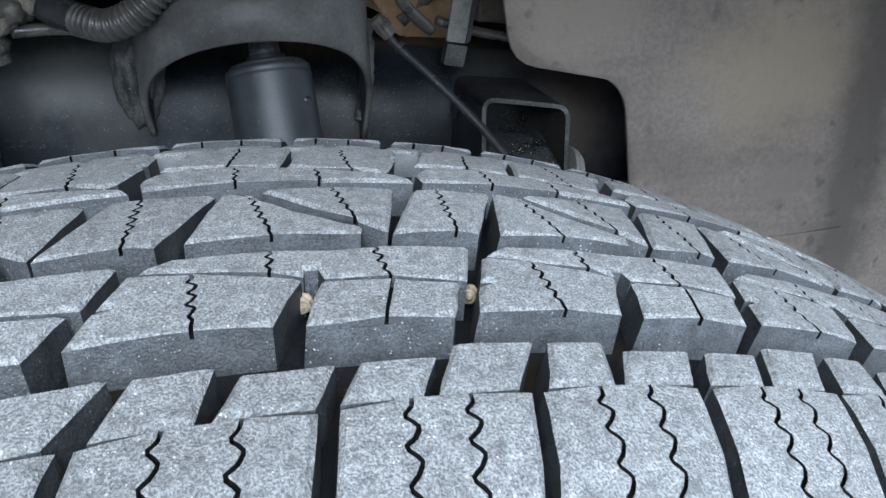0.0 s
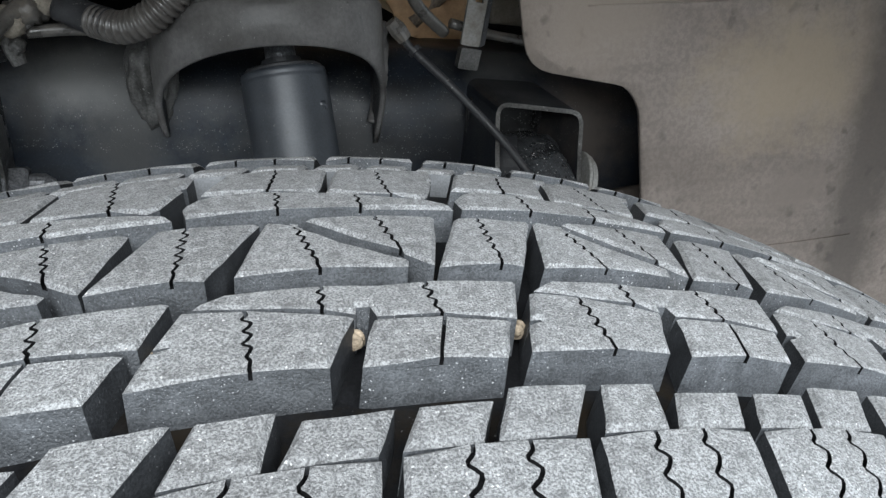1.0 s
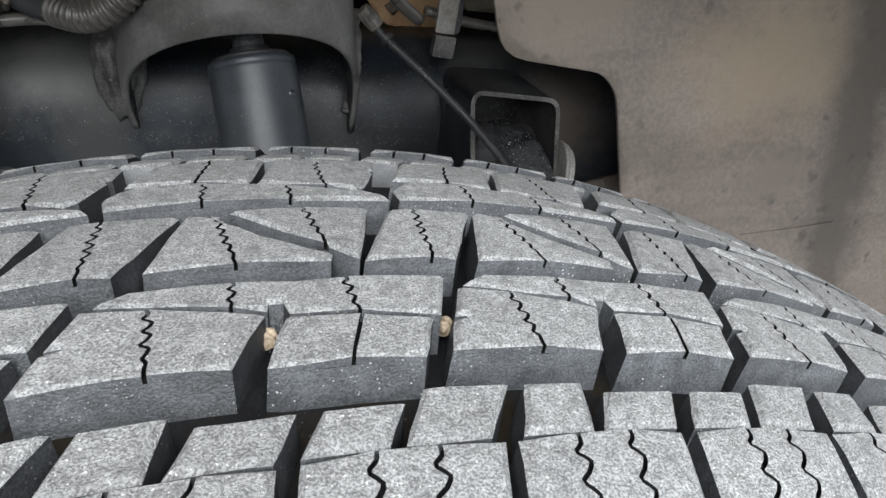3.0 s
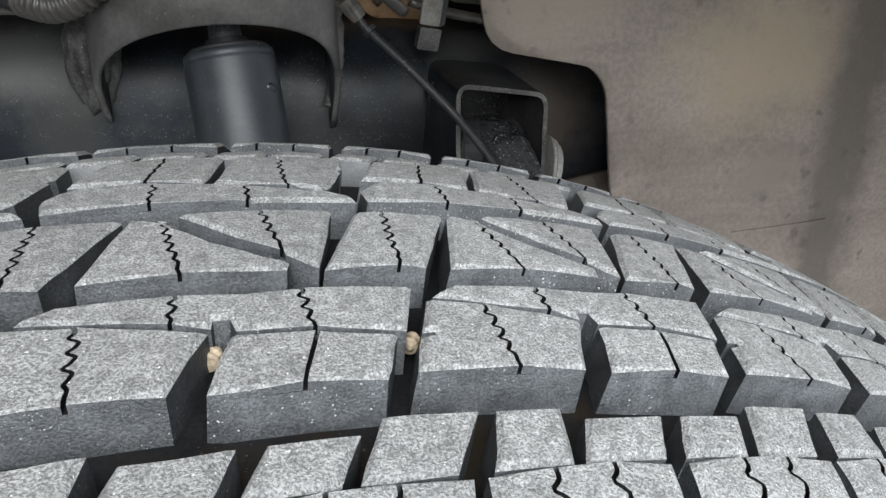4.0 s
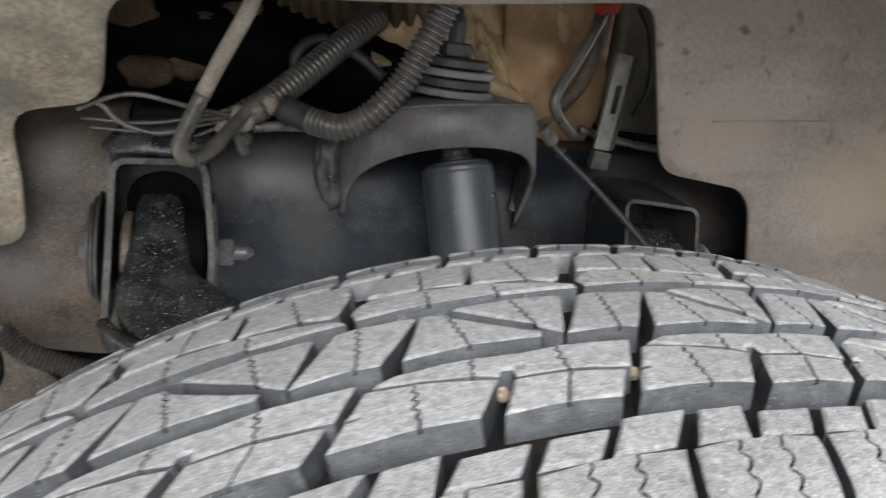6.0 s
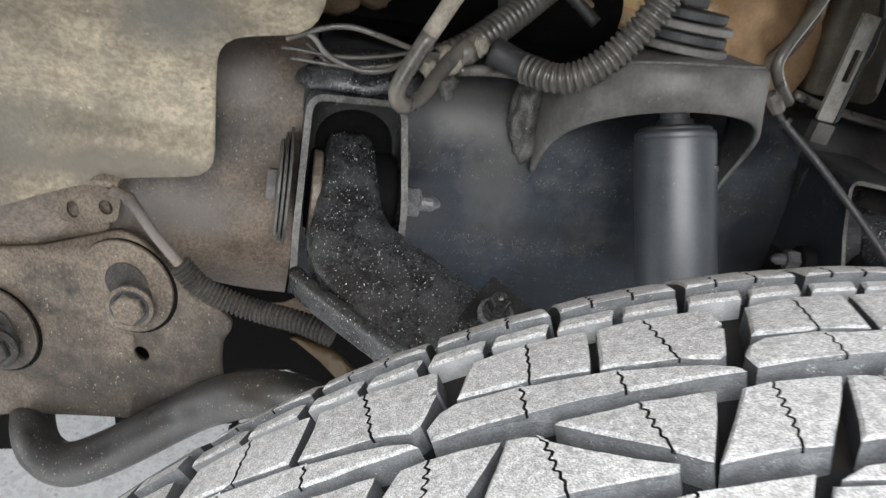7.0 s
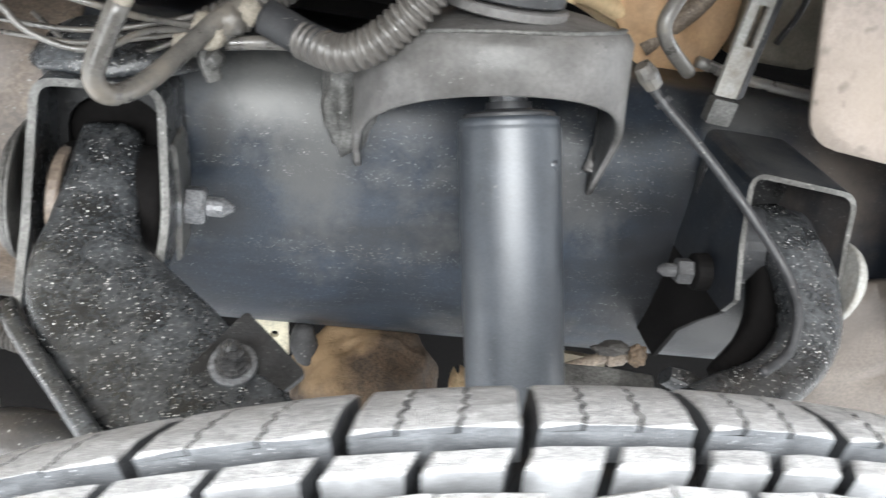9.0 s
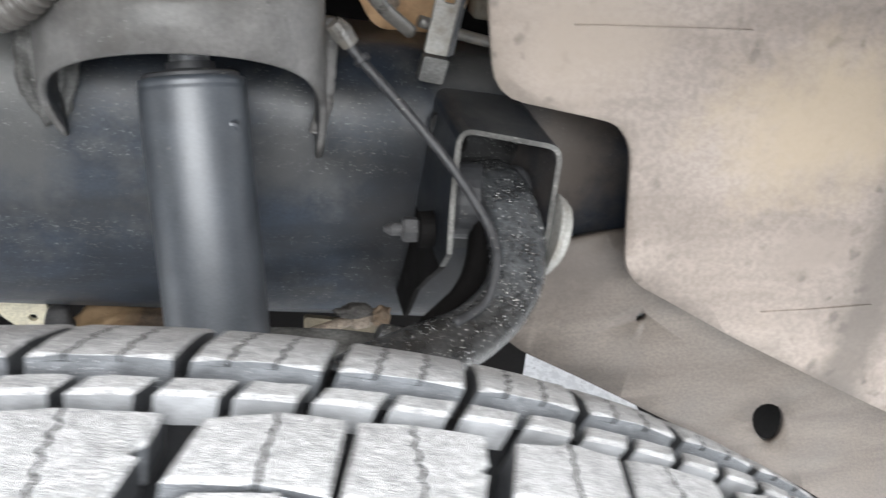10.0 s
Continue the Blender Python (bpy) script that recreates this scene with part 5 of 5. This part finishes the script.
# Backing sheet added behind the holes, near black in place of shade.
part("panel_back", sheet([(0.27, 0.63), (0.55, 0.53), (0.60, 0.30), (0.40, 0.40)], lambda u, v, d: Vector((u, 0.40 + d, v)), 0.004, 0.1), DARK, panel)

# ---- what shows of the engine bay through the opening ----
bay = thing("engine_bay", "dark engine bay with rusty metal behind the liner opening", "engine bay", kind="structure")
# Added near-black sheet in place of the bay's shaded depth.
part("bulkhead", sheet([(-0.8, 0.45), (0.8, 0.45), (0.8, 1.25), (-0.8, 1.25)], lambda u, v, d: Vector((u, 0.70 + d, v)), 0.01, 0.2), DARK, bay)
casting = thing("engine_casting", "tan dusty engine casting behind the conduit", "engine")
part("casting", loft([(-0.03, 0.52, 0.845, 0.03, 0.028), (0.04, 0.50, 0.838, 0.04, 0.032), (0.10, 0.50, 0.822, 0.04, 0.034), (0.15, 0.51, 0.796, 0.04, 0.030), (0.20, 0.52, 0.755, 0.03, 0.022)], 20, 2.6), TAN, casting, "", True)
part("face", sheet(soft_line([(-0.005, 0.805), (0.02, 0.875), (0.16, 0.875), (0.195, 0.76), (0.155, 0.765), (0.10, 0.787), (0.045, 0.795)], 0.01), lambda u, v, d: Vector((u, 0.465 + d - 0.012 * math.sin(38 * u + 30 * v) + 0.020 * noise.noise(Vector((u * 34, v * 34, 2.0))) + 0.007 * noise.noise(Vector((u * 90, v * 90, 5.0))), v)), 0.03, 0.005), TAN, casting, "dusty ribbed casting wall", True)
part("rim", loft([(0.0, 0.445, 0.815, 0.007, 0.006), (0.05, 0.455, 0.803, 0.008, 0.006), (0.11, 0.455, 0.792, 0.007, 0.006), (0.165, 0.47, 0.762, 0.006, 0.006)], 12), TAN, casting, "", True)
for x in (0.055, 0.082, 0.109, 0.136):
    part("rib", loft([(x - 0.016, 0.468, 0.866 - 0.2 * x, 0.003, 0.005), (x, 0.458, 0.842 - 0.25 * x, 0.003, 0.006), (x + 0.012, 0.462, 0.818 - 0.25 * x, 0.003, 0.005)], 10), TAN, casting, "", True)
rusty = thing("rust_brown_bulkhead", "rust-brown inner panel behind the brake pipe", "panel")
part("panel", sheet(soft_line([(0.118, 0.80), (0.145, 0.75), (0.20, 0.735), (0.222, 0.80), (0.222, 0.95), (0.112, 0.95)], 0.01), lambda u, v, d: Vector((u, 0.452 + d + 0.25 * abs(u - 0.15) + 0.014 * noise.noise(Vector((u * 30 + v * 20, v * 25, 1.0))), v)), 0.006, 0.006), ORANGE, rusty, "", True)
part("rib", loft([(0.15, 0.455, 0.76, 0.006, 0.006), (0.19, 0.455, 0.80, 0.006, 0.006), (0.20, 0.455, 0.86, 0.006, 0.006)], 10), BROWN_STEEL, rusty, "", True)
can = thing("grey_canister", "dusty grey-brown canister behind the steel strap", "canister")
part("shell", sheet(soft_line([(0.212, 0.757), (0.27, 0.75), (0.28, 0.93), (0.226, 0.93)], 0.012), lambda u, v, d: Vector((u, 0.45 + d - 0.5 * (u - 0.235) * (0.28 - u), v)), 0.02, 0.008), CAN_DUST, can, "", True)
part("clip_line", sweep(spline([(0.232, 0.44, 0.77), (0.243, 0.438, 0.80), (0.238, 0.44, 0.84), (0.226, 0.44, 0.86)], 8), 0.002, 8), PLASTIC, can, "", True)
bellows = thing("rusty_bellows", "ribbed rusty bellows beside the engine casting", "bellows")
part("bellows", corrugated([(-0.10, 0.52, 0.838), (-0.05, 0.49, 0.846), (0.0, 0.465, 0.853), (0.06, 0.455, 0.862)], 0.018, 0.011, 0.006, 24), RUST, bellows, "", True)
duct = thing("air_duct", "black plastic duct in the engine bay", "duct")
part("duct", loft([(-0.25, 0.52, 0.83, 0.04, 0.035), (-0.14, 0.50, 0.825, 0.04, 0.035), (-0.04, 0.48, 0.815, 0.035, 0.03), (0.04, 0.47, 0.80, 0.03, 0.025)]), DARK, duct, "", True)
for x, y, z, r in ((-0.152, 0.475, 0.833, 0.017), (-0.121, 0.470, 0.836, 0.014), (-0.095, 0.475, 0.842, 0.015), (-0.137, 0.470, 0.806, 0.015), (-0.168, 0.465, 0.800, 0.016), (-0.176, 0.47, 0.845, 0.015)):
    bm = bmesh.new()
    bmesh.ops.create_icosphere(bm, subdivisions=3, radius=1)
    for v in bm.verts:
        k = 1 + 0.35 * noise.noise(v.co * 1.6 + Vector((x, y, z)) * 70)
        v.co = Vector((x, y, z)) + Vector((v.co.x * 1.25, v.co.y * 0.6, v.co.z * 0.8)) * r * k
    part("lug", bm, RUST, duct, "rust-brown cast lug", True)
plug = thing("red_connector", "small red plastic connector above the brake pipe", "connector")
part("plug", loft([(0.170, 0.40, 0.862, 0.005, 0.005), (0.178, 0.402, 0.865, 0.006, 0.006), (0.188, 0.405, 0.863, 0.005, 0.005)], 12), RED, plug)

# ---- grit caught in the tread ----
random.seed(7)
for s, y, h in ((turn_at(4.712), -24.2, 5.6), (turn_at(4.205), -25.2, 5.6), (turn_at(3.712), -24.2, 5.6), (turn_at(3.210), -25.2, 5.6), (turn_at(2.712), -24.2, 5.6)):
    bm = bmesh.new()
    bmesh.ops.create_icosphere(bm, subdivisions=5, radius=0.0017)
    base = on_tyre(mm(s) / 1000, y / 1000, -h / 1000)
    lean = random.uniform(0.4, 0.7)
    for v in bm.verts:
        rib = 0.11 * math.copysign(abs(math.sin(4600 * (v.co.y + lean * v.co.x))) ** 0.5, math.sin(4600 * (v.co.y + lean * v.co.x)))
        v.co = base + Vector((v.co.x * 0.95, v.co.y * 1.1, v.co.z * 1.0)) * (1 + rib + 0.2 * noise.noise(v.co * 600 + Vector((s, y, 0))))
    tagged(finish("pebble", bm, STONE, None, "", True), "tan ridged pebble wedged in a tread groove", "pebble", "grit in the tread")
